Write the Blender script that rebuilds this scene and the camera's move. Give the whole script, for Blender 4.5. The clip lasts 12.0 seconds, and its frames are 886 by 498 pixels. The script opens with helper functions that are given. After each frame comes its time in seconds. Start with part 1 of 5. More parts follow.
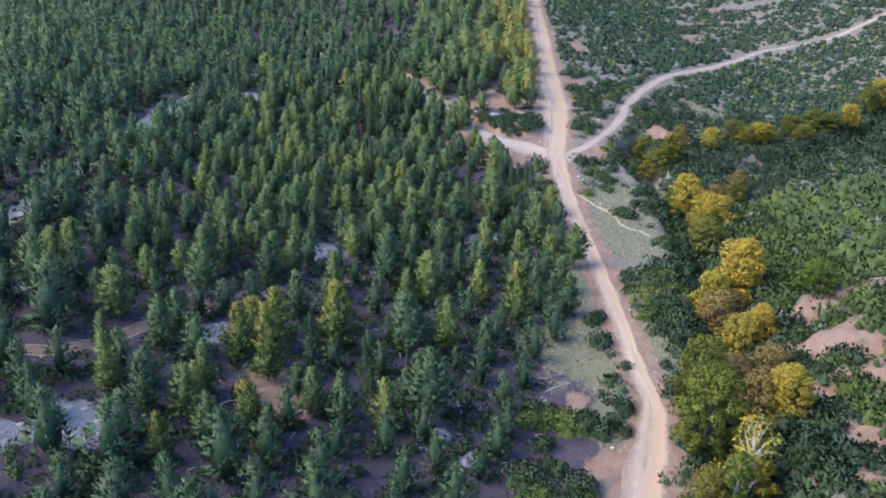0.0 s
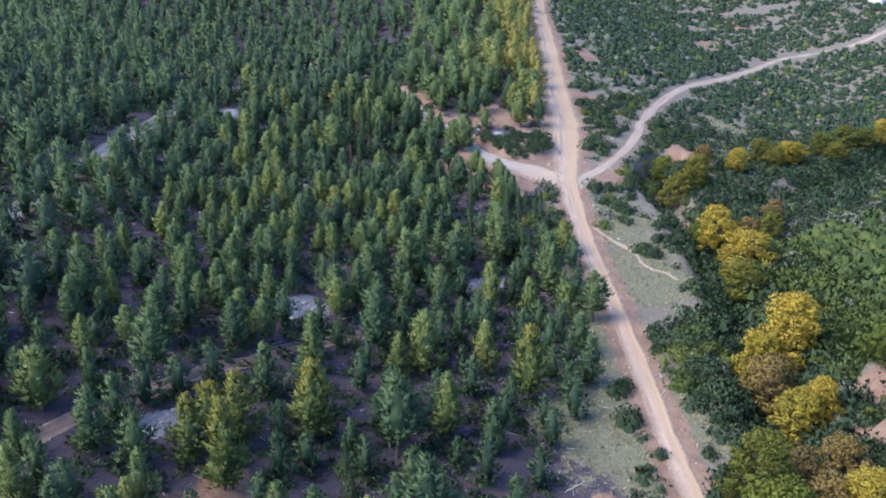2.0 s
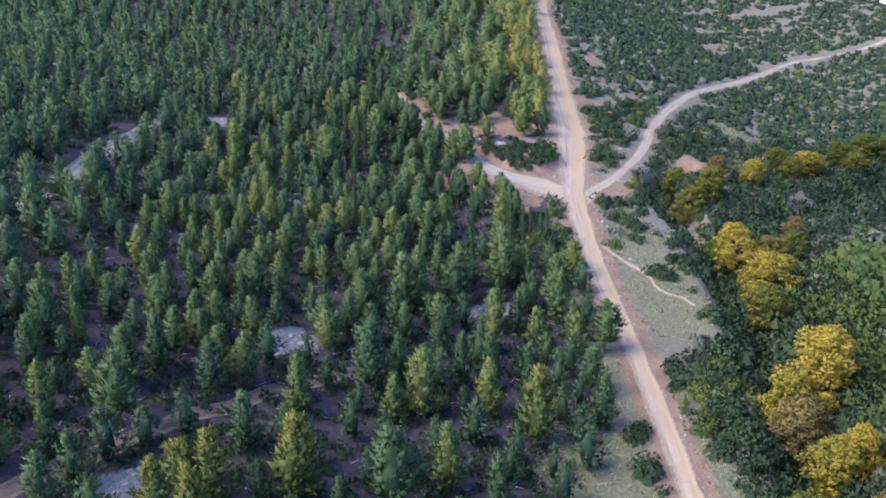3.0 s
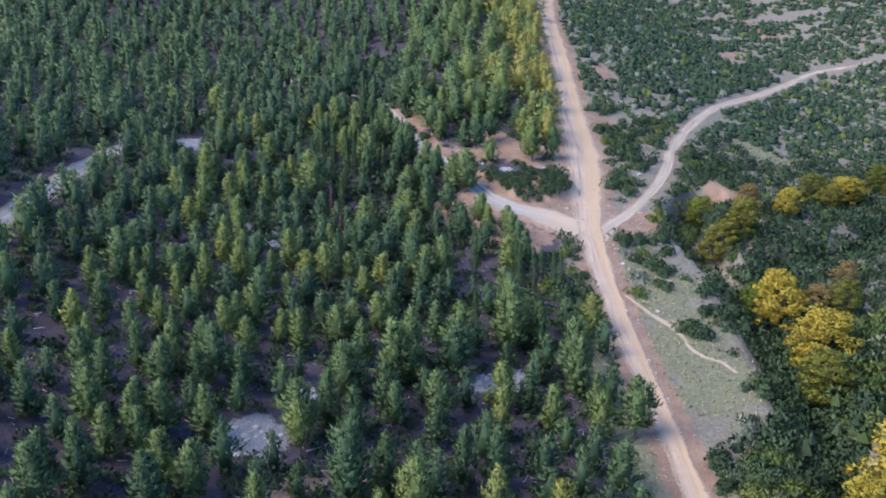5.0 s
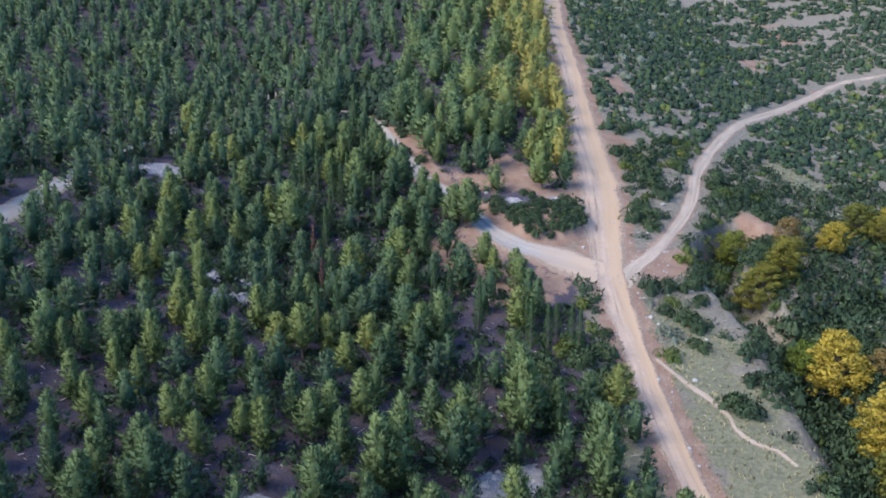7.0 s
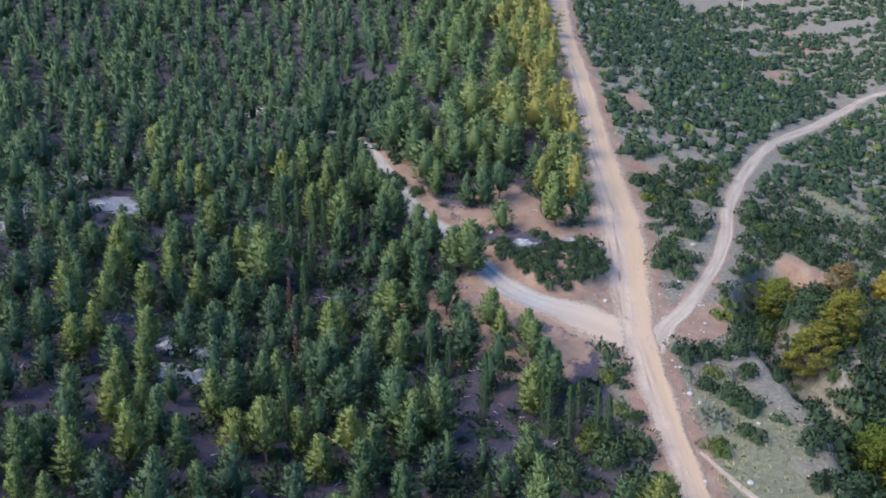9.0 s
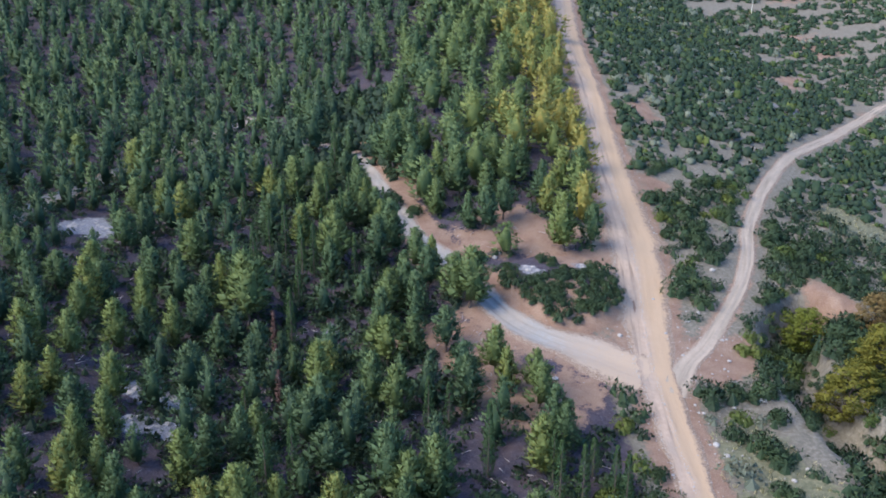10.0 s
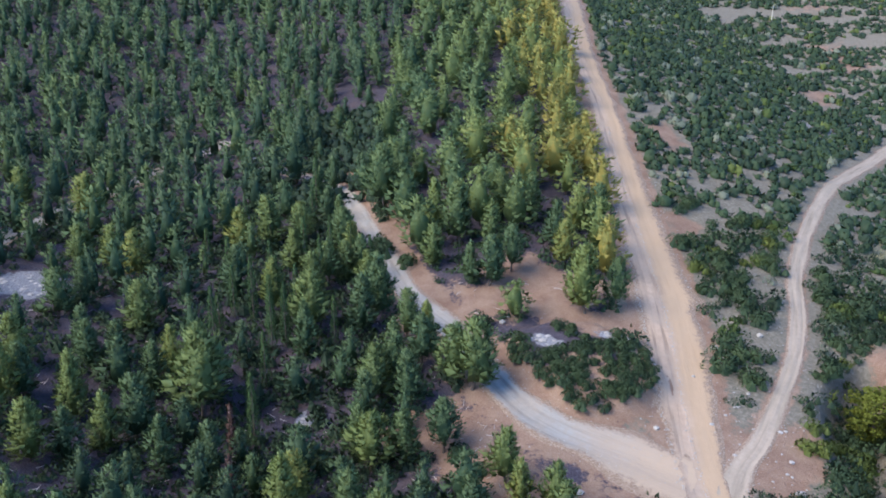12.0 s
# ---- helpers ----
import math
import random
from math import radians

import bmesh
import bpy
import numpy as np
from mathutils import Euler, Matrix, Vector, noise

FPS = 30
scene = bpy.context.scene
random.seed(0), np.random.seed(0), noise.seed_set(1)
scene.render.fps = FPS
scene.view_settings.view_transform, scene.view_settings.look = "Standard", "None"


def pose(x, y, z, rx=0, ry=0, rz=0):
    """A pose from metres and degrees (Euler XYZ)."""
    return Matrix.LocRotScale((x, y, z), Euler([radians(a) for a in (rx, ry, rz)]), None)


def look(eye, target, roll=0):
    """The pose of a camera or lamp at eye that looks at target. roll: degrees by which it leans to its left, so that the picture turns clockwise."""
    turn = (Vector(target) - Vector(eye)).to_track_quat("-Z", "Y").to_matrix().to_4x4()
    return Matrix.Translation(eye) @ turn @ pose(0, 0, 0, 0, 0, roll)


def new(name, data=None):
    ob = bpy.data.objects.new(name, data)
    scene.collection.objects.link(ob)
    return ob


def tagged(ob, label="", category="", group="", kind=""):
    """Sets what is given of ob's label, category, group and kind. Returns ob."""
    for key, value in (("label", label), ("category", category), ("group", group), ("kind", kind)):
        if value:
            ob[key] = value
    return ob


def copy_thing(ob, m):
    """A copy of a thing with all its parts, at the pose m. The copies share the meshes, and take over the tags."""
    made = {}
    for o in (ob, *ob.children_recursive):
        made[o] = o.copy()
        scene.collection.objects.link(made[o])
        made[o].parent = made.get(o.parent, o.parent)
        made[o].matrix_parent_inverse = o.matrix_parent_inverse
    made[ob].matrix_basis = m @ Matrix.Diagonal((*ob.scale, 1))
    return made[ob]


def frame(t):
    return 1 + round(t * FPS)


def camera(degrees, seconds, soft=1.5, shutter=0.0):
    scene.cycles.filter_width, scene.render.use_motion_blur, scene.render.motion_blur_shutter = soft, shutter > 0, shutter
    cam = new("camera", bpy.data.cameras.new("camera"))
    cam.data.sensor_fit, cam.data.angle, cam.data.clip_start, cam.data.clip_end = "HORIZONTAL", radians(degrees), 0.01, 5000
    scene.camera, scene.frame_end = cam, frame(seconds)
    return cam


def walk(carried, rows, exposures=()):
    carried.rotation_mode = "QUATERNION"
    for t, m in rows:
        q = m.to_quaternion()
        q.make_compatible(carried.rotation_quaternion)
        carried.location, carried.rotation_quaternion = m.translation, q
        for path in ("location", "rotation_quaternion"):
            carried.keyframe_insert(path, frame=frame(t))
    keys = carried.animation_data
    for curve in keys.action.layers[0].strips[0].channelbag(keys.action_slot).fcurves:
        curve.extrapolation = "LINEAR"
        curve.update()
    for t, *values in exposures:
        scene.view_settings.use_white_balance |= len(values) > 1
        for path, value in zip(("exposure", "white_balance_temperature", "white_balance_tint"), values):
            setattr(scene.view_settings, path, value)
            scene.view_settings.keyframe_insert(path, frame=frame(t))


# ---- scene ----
cam = camera(52.0, 12.0, 1.8)
METRES, EYE, TILT, LEAN, TURN = 84.0, 50.4, -19.54, 0.0, 0.0
ROWS = [
    (0.0, 0.0000, 0.0000, 0.0000, 0.000, 0.000, 0.000),
    (0.5, 0.0002, 0.0546, 0.0196, -0.013, 0.013, 0.000),
    (1.0, 0.0005, 0.1091, 0.0392, -0.027, 0.013, 0.010),
    (1.5, 0.0008, 0.1640, 0.0587, -0.040, 0.020, 0.030),
    (2.0, 0.0009, 0.2189, 0.0781, -0.054, 0.007, 0.050),
    (2.5, 0.0013, 0.2736, 0.0972, -0.054, -0.000, 0.060),
    (3.0, 0.0016, 0.3280, 0.1169, -0.060, -0.034, 0.070),
    (5.0, 0.0027, 0.5468, 0.1963, -0.114, -0.067, 0.030),
    (5.5, 0.0032, 0.6016, 0.2159, -0.127, -0.080, 0.000),
    (6.0, 0.0037, 0.6562, 0.2350, -0.134, -0.094, 0.000),
    (6.5, 0.0041, 0.7113, 0.2539, -0.147, -0.107, -0.020),
    (7.0, 0.0044, 0.7666, 0.2725, -0.161, -0.114, -0.040),
    (9.0, 0.0063, 0.9874, 0.3503, -0.194, -0.127, -0.040),
    (9.5, 0.0069, 1.0429, 0.3697, -0.194, -0.107, -0.050),
    (10.0, 0.0075, 1.0984, 0.3891, -0.194, -0.094, -0.050),
    (10.5, 0.0083, 1.1537, 0.4084, -0.201, -0.080, -0.070),
    (11.0, 0.0088, 1.2087, 0.4283, -0.221, -0.080, -0.090),
    (11.5, 0.0097, 1.2634, 0.4483, -0.235, -0.087, -0.100),
    (12.0, 0.0100, 1.3187, 0.4680, -0.255, -0.074, -0.130),
]
walk(cam, [(t, pose(0, 0, EYE, TILT, LEAN, TURN) @ pose(METRES * x, METRES * y, METRES * z, 90 + pitch, roll, yaw)) for t, x, y, z, yaw, pitch, roll in ROWS],
     exposures=((0.0, 1.21, 5300, 14), (12.0, 1.05, 5400, 10)))

# ---- light ----
world = bpy.data.worlds.new("sky")
scene.world = world
world.use_nodes = True
wn = world.node_tree
sky = wn.nodes.new("ShaderNodeTexSky")
sky.sky_type, sky.sun_disc = "NISHITA", False
SUN_ELEVATION, SUN_AZIMUTH = 46.0, -118.0  # degrees; azimuth from +y, clockwise
sky.sun_elevation, sky.sun_rotation = radians(SUN_ELEVATION), radians(SUN_AZIMUTH)
sky.air_density, sky.dust_density, sky.ozone_density = 1.0, 0.4, 2.5
wn.links.new(sky.outputs[0], wn.nodes["Background"].inputs[0])
wn.nodes["Background"].inputs[1].default_value = 0.15
lamp = bpy.data.lights.new("sun", "SUN")
lamp.energy, lamp.angle, lamp.color = 3.2, radians(42), (1.0, 0.80, 0.54)
sun = new("sun", lamp)
sun_from = Vector((math.sin(radians(SUN_AZIMUTH)) * math.cos(radians(SUN_ELEVATION)), math.cos(radians(SUN_AZIMUTH)) * math.cos(radians(SUN_ELEVATION)), math.sin(radians(SUN_ELEVATION))))
sun.matrix_world = look(sun_from * 200, (0, 0, 0))

# ---- materials ----


def material(name):
    mat = bpy.data.materials.new(name)
    mat.use_nodes = True
    nt = mat.node_tree
    bsdf = nt.nodes["Principled BSDF"]
    bsdf.inputs["Specular IOR Level"].default_value = 0.2
    return mat, nt, bsdf


def node(nt, kind, **inputs):
    n = nt.nodes.new(kind)
    for key, value in inputs.items():
        n.inputs[key.replace("_", " ")].default_value = value
    return n


def noise_tex(nt, vec, scale, detail=4.0, rough=0.6):
    n = node(nt, "ShaderNodeTexNoise", Scale=scale, Detail=detail, Roughness=rough)
    nt.links.new(vec, n.inputs["Vector"])
    return n.outputs["Fac"]


def math_node(nt, op, a, b=None, c=None):
    n = nt.nodes.new("ShaderNodeMath")
    n.operation = op
    for i, v in enumerate((a, b, c)):
        if v is None:
            continue
        if isinstance(v, (int, float)):
            n.inputs[i].default_value = v
        else:
            nt.links.new(v, n.inputs[i])
    return n.outputs[0]


def ramp(nt, fac, stops):
    n = nt.nodes.new("ShaderNodeValToRGB")
    while len(n.color_ramp.elements) < len(stops):
        n.color_ramp.elements.new(0.5)
    for e, (p, col) in zip(n.color_ramp.elements, stops):
        e.position, e.color = p, (*col, 1)
    nt.links.new(fac, n.inputs[0])
    return n.outputs[0]


def blend(nt, fac, a, b, how="MIX"):
    n = nt.nodes.new("ShaderNodeMix")
    n.data_type, n.blend_type = "RGBA", how
    for i, v in ((0, fac), (6, a), (7, b)):
        if isinstance(v, (int, float)):
            n.inputs[i].default_value = v
        elif isinstance(v, tuple):
            n.inputs[i].default_value = (*v, 1)
        else:
            nt.links.new(v, n.inputs[i])
    return n.outputs[2]


def bump(nt, bsdf, height, strength=0.5, distance=0.1):
    n = node(nt, "ShaderNodeBump", Strength=strength, Distance=distance)
    nt.links.new(height, n.inputs["Height"])
    nt.links.new(n.outputs[0], bsdf.inputs["Normal"])


def attr(nt, name):
    n = nt.nodes.new("ShaderNodeAttribute")
    n.attribute_name = name
    return n


def place(nt):
    return nt.nodes.new("ShaderNodeNewGeometry").outputs["Position"]


def ground_material():
    mat, nt, bsdf = material("hillside_soil")
    pos = place(nt)
    cover = attr(nt, "cover")
    sep = nt.nodes.new("ShaderNodeSeparateColor")
    nt.links.new(cover.outputs["Color"], sep.inputs[0])
    n1 = noise_tex(nt, pos, 0.35, 6, 0.65)
    n2 = noise_tex(nt, pos, 2.2, 5, 0.7)
    n3 = noise_tex(nt, pos, 9.0, 3, 0.7)
    pale = ramp(nt, n2, [(0.25, (0.100, 0.094, 0.076)), (0.5, (0.165, 0.151, 0.124)), (0.8, (0.30, 0.272, 0.232))])
    # pine litter, its violet cast the bluish shade under the trees put into colour
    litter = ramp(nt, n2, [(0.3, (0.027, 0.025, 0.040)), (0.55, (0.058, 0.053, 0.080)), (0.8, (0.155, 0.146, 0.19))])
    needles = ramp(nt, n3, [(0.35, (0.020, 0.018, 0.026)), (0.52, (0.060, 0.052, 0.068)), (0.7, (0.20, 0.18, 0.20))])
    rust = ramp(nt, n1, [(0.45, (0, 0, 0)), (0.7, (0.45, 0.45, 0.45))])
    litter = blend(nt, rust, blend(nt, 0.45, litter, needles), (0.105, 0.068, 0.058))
    dirt = ramp(nt, n1, [(0.3, (0.150, 0.080, 0.053)), (0.5, (0.225, 0.140, 0.100)), (0.7, (0.29, 0.208, 0.155))])
    speck = ramp(nt, n3, [(0.35, (0.12, 0.085, 0.07)), (0.5, (0.22, 0.165, 0.13)), (0.68, (0.42, 0.365, 0.32))])
    dirt = blend(nt, 0.34, dirt, speck)
    grass = ramp(nt, n2, [(0.25, (0.072, 0.082, 0.050)), (0.5, (0.148, 0.150, 0.098)), (0.8, (0.27, 0.250, 0.175))])
    rock = ramp(nt, n3, [(0.3, (0.09, 0.09, 0.105)), (0.5, (0.20, 0.205, 0.235)), (0.75, (0.42, 0.42, 0.45))])

    def edge(mask, lo=0.42, hi=0.58):
        v = math_node(nt, "ADD", mask, math_node(nt, "MULTIPLY_ADD", n1, 1.0, -0.5))
        v = math_node(nt, "ADD", v, math_node(nt, "MULTIPLY_ADD", n2, 0.8, -0.4))
        m = nt.nodes.new("ShaderNodeMapRange")
        m.inputs[1].default_value, m.inputs[2].default_value = lo, hi
        nt.links.new(v, m.inputs[0])
        return m.outputs[0]

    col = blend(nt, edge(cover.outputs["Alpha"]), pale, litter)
    col = blend(nt, edge(sep.outputs[1]), col, grass)
    col = blend(nt, edge(sep.outputs[0]), col, dirt)
    col = blend(nt, edge(sep.outputs[2]), col, rock)
    nt.links.new(col, bsdf.inputs["Base Color"])
    bsdf.inputs["Roughness"].default_value = 0.95
    bump(nt, bsdf, math_node(nt, "ADD", n2, math_node(nt, "MULTIPLY", n3, 0.4)), 0.7, 0.25)
    return mat


def road_material(name, light, dark, edge_col, start=None, lanes=None):
    mat, nt, bsdf = material(name)
    lane = attr(nt, "lane").outputs["Vector"]
    pos = place(nt)
    mp = nt.nodes.new("ShaderNodeMapping")
    mp.inputs["Scale"].default_value = (0.9, 0.045, 1)
    nt.links.new(lane, mp.inputs["Vector"])
    tracks = noise_tex(nt, mp.outputs[0], 1.8, 3, 0.55)
    n1 = noise_tex(nt, pos, 0.22, 4)
    n2 = noise_tex(nt, pos, 1.6, 6, 0.7)
    n3 = noise_tex(nt, pos, 9.0, 3, 0.7)
    col = ramp(nt, tracks, [(0.36, tuple(v * 0.82 for v in dark)), (0.48, light), (0.62, tuple(min(1, v * 1.16) for v in light))])
    col = blend(nt, ramp(nt, n1, [(0.4, (0, 0, 0)), (0.62, (0.8, 0.8, 0.8))]), col, edge_col)
    col = blend(nt, ramp(nt, n2, [(0.35, (0.5, 0.5, 0.5)), (0.6, (0, 0, 0))]), col, dark)
    col = blend(nt, ramp(nt, n3, [(0.6, (0, 0, 0)), (0.72, (0.5, 0.5, 0.5))]), col, tuple(min(1, v * 1.35) for v in light))
    if start or lanes:
        sep = nt.nodes.new("ShaderNodeSeparateXYZ")
        nt.links.new(lane, sep.inputs[0])
    if start:
        m = nt.nodes.new("ShaderNodeMapRange")
        m.inputs[1].default_value, m.inputs[2].default_value, m.inputs[3].default_value, m.inputs[4].default_value = 3.0, 13.0, 1.0, 0.0
        nt.links.new(math_node(nt, "ADD", sep.outputs[1], math_node(nt, "MULTIPLY_ADD", n2, 10.0, -5.0)), m.inputs[0])
        col = blend(nt, m.outputs[0], col, start)
    if lanes:
        m = nt.nodes.new("ShaderNodeMapRange")
        m.inputs[1].default_value, m.inputs[2].default_value = -0.6, 0.5
        nt.links.new(math_node(nt, "ADD", sep.outputs[0], math_node(nt, "MULTIPLY_ADD", n1, 2.4, -1.2)), m.inputs[0])
        col = blend(nt, math_node(nt, "MULTIPLY", m.outputs[0], 0.75), col, lanes)
    verge = ramp(nt, n3, [(0.35, (0.13, 0.09, 0.07)), (0.5, (0.225, 0.165, 0.125)), (0.68, (0.38, 0.32, 0.27))])
    rim = math_node(nt, "ADD", attr(nt, "rim").outputs["Fac"], math_node(nt, "MULTIPLY_ADD", n2, 1.0, -0.5))
    col = blend(nt, ramp(nt, rim, [(0.72, (0, 0, 0)), (0.95, (1, 1, 1))]), col, verge)
    nt.links.new(col, bsdf.inputs["Base Color"])
    bsdf.inputs["Roughness"].default_value = 0.95
    bump(nt, bsdf, math_node(nt, "ADD", tracks, math_node(nt, "MULTIPLY", n2, 0.8)), 0.5, 0.15)
    return mat


def leaf_material(name, shades, tip, translucent=0.35, vary=0.07, power=1.4):
    """shades: dark to light tones between which trees of one kind differ; tip: the paler colour of the ends, which on
    pines also paints the light on their tops.
    """
    mat, nt, bsdf = material(name)
    info = nt.nodes.new("ShaderNodeObjectInfo")
    geo = nt.nodes.new("ShaderNodeNewGeometry")
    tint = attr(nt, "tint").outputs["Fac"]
    # single plants draw their tone at random, mostly a middle one; stands carry theirs, ridge sunlight included
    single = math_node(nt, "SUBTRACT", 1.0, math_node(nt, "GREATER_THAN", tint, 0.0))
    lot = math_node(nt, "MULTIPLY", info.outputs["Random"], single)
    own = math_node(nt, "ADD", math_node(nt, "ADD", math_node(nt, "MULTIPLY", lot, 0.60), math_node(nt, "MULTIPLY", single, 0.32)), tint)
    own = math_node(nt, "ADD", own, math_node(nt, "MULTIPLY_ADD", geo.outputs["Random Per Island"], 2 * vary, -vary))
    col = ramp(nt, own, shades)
    ends = math_node(nt, "POWER", attr(nt, "growth_light").outputs["Fac"], power)
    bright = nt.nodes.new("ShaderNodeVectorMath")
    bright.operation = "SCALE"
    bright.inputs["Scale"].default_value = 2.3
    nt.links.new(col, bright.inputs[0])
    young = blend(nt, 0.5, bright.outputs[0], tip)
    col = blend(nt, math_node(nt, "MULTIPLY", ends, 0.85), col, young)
    nt.links.new(col, bsdf.inputs["Base Color"])
    bsdf.inputs["Roughness"].default_value = 0.65
    tr = nt.nodes.new("ShaderNodeBsdfTranslucent")
    nt.links.new(col, tr.inputs[0])
    mix = nt.nodes.new("ShaderNodeMixShader")
    mix.inputs[0].default_value = translucent
    nt.links.new(bsdf.outputs[0], mix.inputs[1])
    nt.links.new(tr.outputs[0], mix.inputs[2])
    nt.links.new(mix.outputs[0], nt.nodes["Material Output"].inputs["Surface"])
    return mat


def plain_material(name, low, high, scale=6.0, rough=0.9, relief=0.4):
    mat, nt, bsdf = material(name)
    tex = nt.nodes.new("ShaderNodeTexCoord").outputs["Object"]
    n1 = noise_tex(nt, tex, scale, 5, 0.65)
    n2 = noise_tex(nt, tex, scale * 0.2, 3)
    col = ramp(nt, n1, [(0.3, low), (0.7, high)])
    col = blend(nt, math_node(nt, "MULTIPLY", n2, 0.5), col, tuple(0.5 * (a + b) * 0.8 for a, b in zip(low, high)))
    nt.links.new(col, bsdf.inputs["Base Color"])
    bsdf.inputs["Roughness"].default_value = rough
    bump(nt, bsdf, n1, relief, 0.05)
    return mat


SOIL = ground_material()
ROAD = road_material("packed_ochre_dirt", (0.37, 0.285, 0.222), (0.27, 0.205, 0.16), (0.30, 0.25, 0.212), lanes=(0.40, 0.288, 0.185))
GRAVEL = road_material("grey_gravel", (0.28, 0.275, 0.27), (0.21, 0.20, 0.195), (0.30, 0.26, 0.225), start=(0.37, 0.29, 0.22))
TRACK = road_material("pale_footworn_dirt", (0.35, 0.29, 0.235), (0.26, 0.215, 0.17), (0.31, 0.265, 0.215))
TRAIL = road_material("reddish_trail_dirt", (0.165, 0.125, 0.11), (0.105, 0.080, 0.075), (0.12, 0.098, 0.092))
# the upper, yellower tones also carry the sunlight painted on the ridge pines
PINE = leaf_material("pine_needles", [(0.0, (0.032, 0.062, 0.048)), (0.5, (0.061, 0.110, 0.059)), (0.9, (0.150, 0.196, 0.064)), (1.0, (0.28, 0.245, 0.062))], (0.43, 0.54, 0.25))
# pine needles with low sun on the tips painted in as gold
SUNLITPINE = leaf_material("pine_needles_sunlit_tips", [(0.0, (0.050, 0.100, 0.045)), (1.0, (0.100, 0.150, 0.05))], (1.0, 0.70, 0.09), power=1.3)
CYPRESS = leaf_material("cypress_scales", [(0.0, (0.025, 0.055, 0.028)), (1.0, (0.05, 0.09, 0.035))], (0.07, 0.11, 0.05), 0.15)
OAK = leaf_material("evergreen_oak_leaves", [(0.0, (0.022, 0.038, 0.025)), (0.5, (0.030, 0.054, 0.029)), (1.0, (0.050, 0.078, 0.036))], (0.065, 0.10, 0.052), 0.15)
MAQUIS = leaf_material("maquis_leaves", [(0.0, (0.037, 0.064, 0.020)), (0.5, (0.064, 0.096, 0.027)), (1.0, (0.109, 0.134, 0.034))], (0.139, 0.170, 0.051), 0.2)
GREYBUSH = leaf_material("grey_green_leaves", [(0.0, (0.10, 0.125, 0.10)), (1.0, (0.17, 0.19, 0.14))], (0.22, 0.24, 0.18), 0.2)
GREENLEAF = leaf_material("plane_leaves_green", [(0.0, (0.057, 0.099, 0.018)), (0.6, (0.094, 0.135, 0.022)), (1.0, (0.140, 0.156, 0.026))], (0.156, 0.182, 0.036), 0.35)
YELLOWLEAF = leaf_material("plane_leaves_yellow", [(0.0, (0.160, 0.165, 0.028)), (0.5, (0.280, 0.240, 0.034)), (1.0, (0.38, 0.285, 0.040))], (0.46, 0.38, 0.07), 0.35, 0.16)
MIXLEAF = leaf_material("plane_leaves_turning", [(0.0, (0.061, 0.090, 0.022)), (0.5, (0.119, 0.133, 0.026)), (1.0, (0.194, 0.176, 0.030))], (0.202, 0.198, 0.043), 0.35, 0.12)
BROWNLEAF = leaf_material("plane_leaves_brown", [(0.0, (0.130, 0.090, 0.043)), (0.5, (0.187, 0.137, 0.054)), (1.0, (0.223, 0.173, 0.054))], (0.238, 0.187, 0.079), 0.3)
DEADNEEDLE = leaf_material("dead_pine_needles", [(0.0, (0.050, 0.032, 0.032)), (1.0, (0.075, 0.046, 0.044))], (0.09, 0.06, 0.055), 0.15)
DRYGRASS = leaf_material("dry_grass", [(0.0, (0.10, 0.13, 0.055)), (0.5, (0.20, 0.21, 0.10)), (1.0, (0.36, 0.32, 0.19))], (0.38, 0.35, 0.22), 0.3, 0.4)
BARK = plain_material("pine_bark", (0.06, 0.05, 0.045), (0.16, 0.13, 0.115))
PALEBARK = plain_material("pale_bark", (0.42, 0.39, 0.34), (0.70, 0.66, 0.58))
STONE = plain_material("limestone", (0.21, 0.20, 0.20), (0.45, 0.435, 0.425), 4.0)
DEADWOOD = plain_material("weathered_wood", (0.30, 0.27, 0.27), (0.52, 0.48, 0.47))
PLASTER = plain_material("white_plaster", (0.66, 0.65, 0.62), (0.80, 0.79, 0.77), 2.0)
ROOFTILE = plain_material("red_roof_tile", (0.24, 0.10, 0.07), (0.38, 0.18, 0.12), 5.0)
SHEET = plain_material("blue_sheet_metal", (0.10, 0.18, 0.34), (0.16, 0.26, 0.46), 3.0, 0.5, 0.1)
DARKGLASS = plain_material("dark_window_glass", (0.02, 0.025, 0.03), (0.04, 0.045, 0.05), 1.0, 0.15, 0.0)

# ---- terrain ----
HILLS = [-0.36, 8.76, 6.84, 1.2, 6.12, 7.68, 0.96, -5.28, -8.52, 2.04, -8.88, -3.72, 1.8, 5.76, 9.6, 4.68, -4.44, -6.36, -0.6, -4.56, 4.8, 4.32, -8.04, -10.68, -5.76]
HILL_X, HILL_Y = (-96, -42, 12, 60, 114), (84, 150, 216, 282, 360)
RAVINE = [(-5, -140), (12, -60), (22, 0), (27, 40), (30, 66), (32, 82), (35, 97), (38, 114), (40, 130), (42, 148), (43, 164), (48, 174), (60, 181), (74, 191), (90, 206), (112, 232), (140, 262)]
GULLY = [(44, 164), (42.5, 172), (41, 180), (40.5, 188), (42.5, 196), (46, 201)]
SIDE_PATH = [(25.2, 162.4), (26.1, 160.5), (27.9, 156.6), (29.4, 154.2), (30.3, 151.6), (30.4, 148.6), (31.6, 146.6), (33.4, 145.2), (34.4, 142.6)]
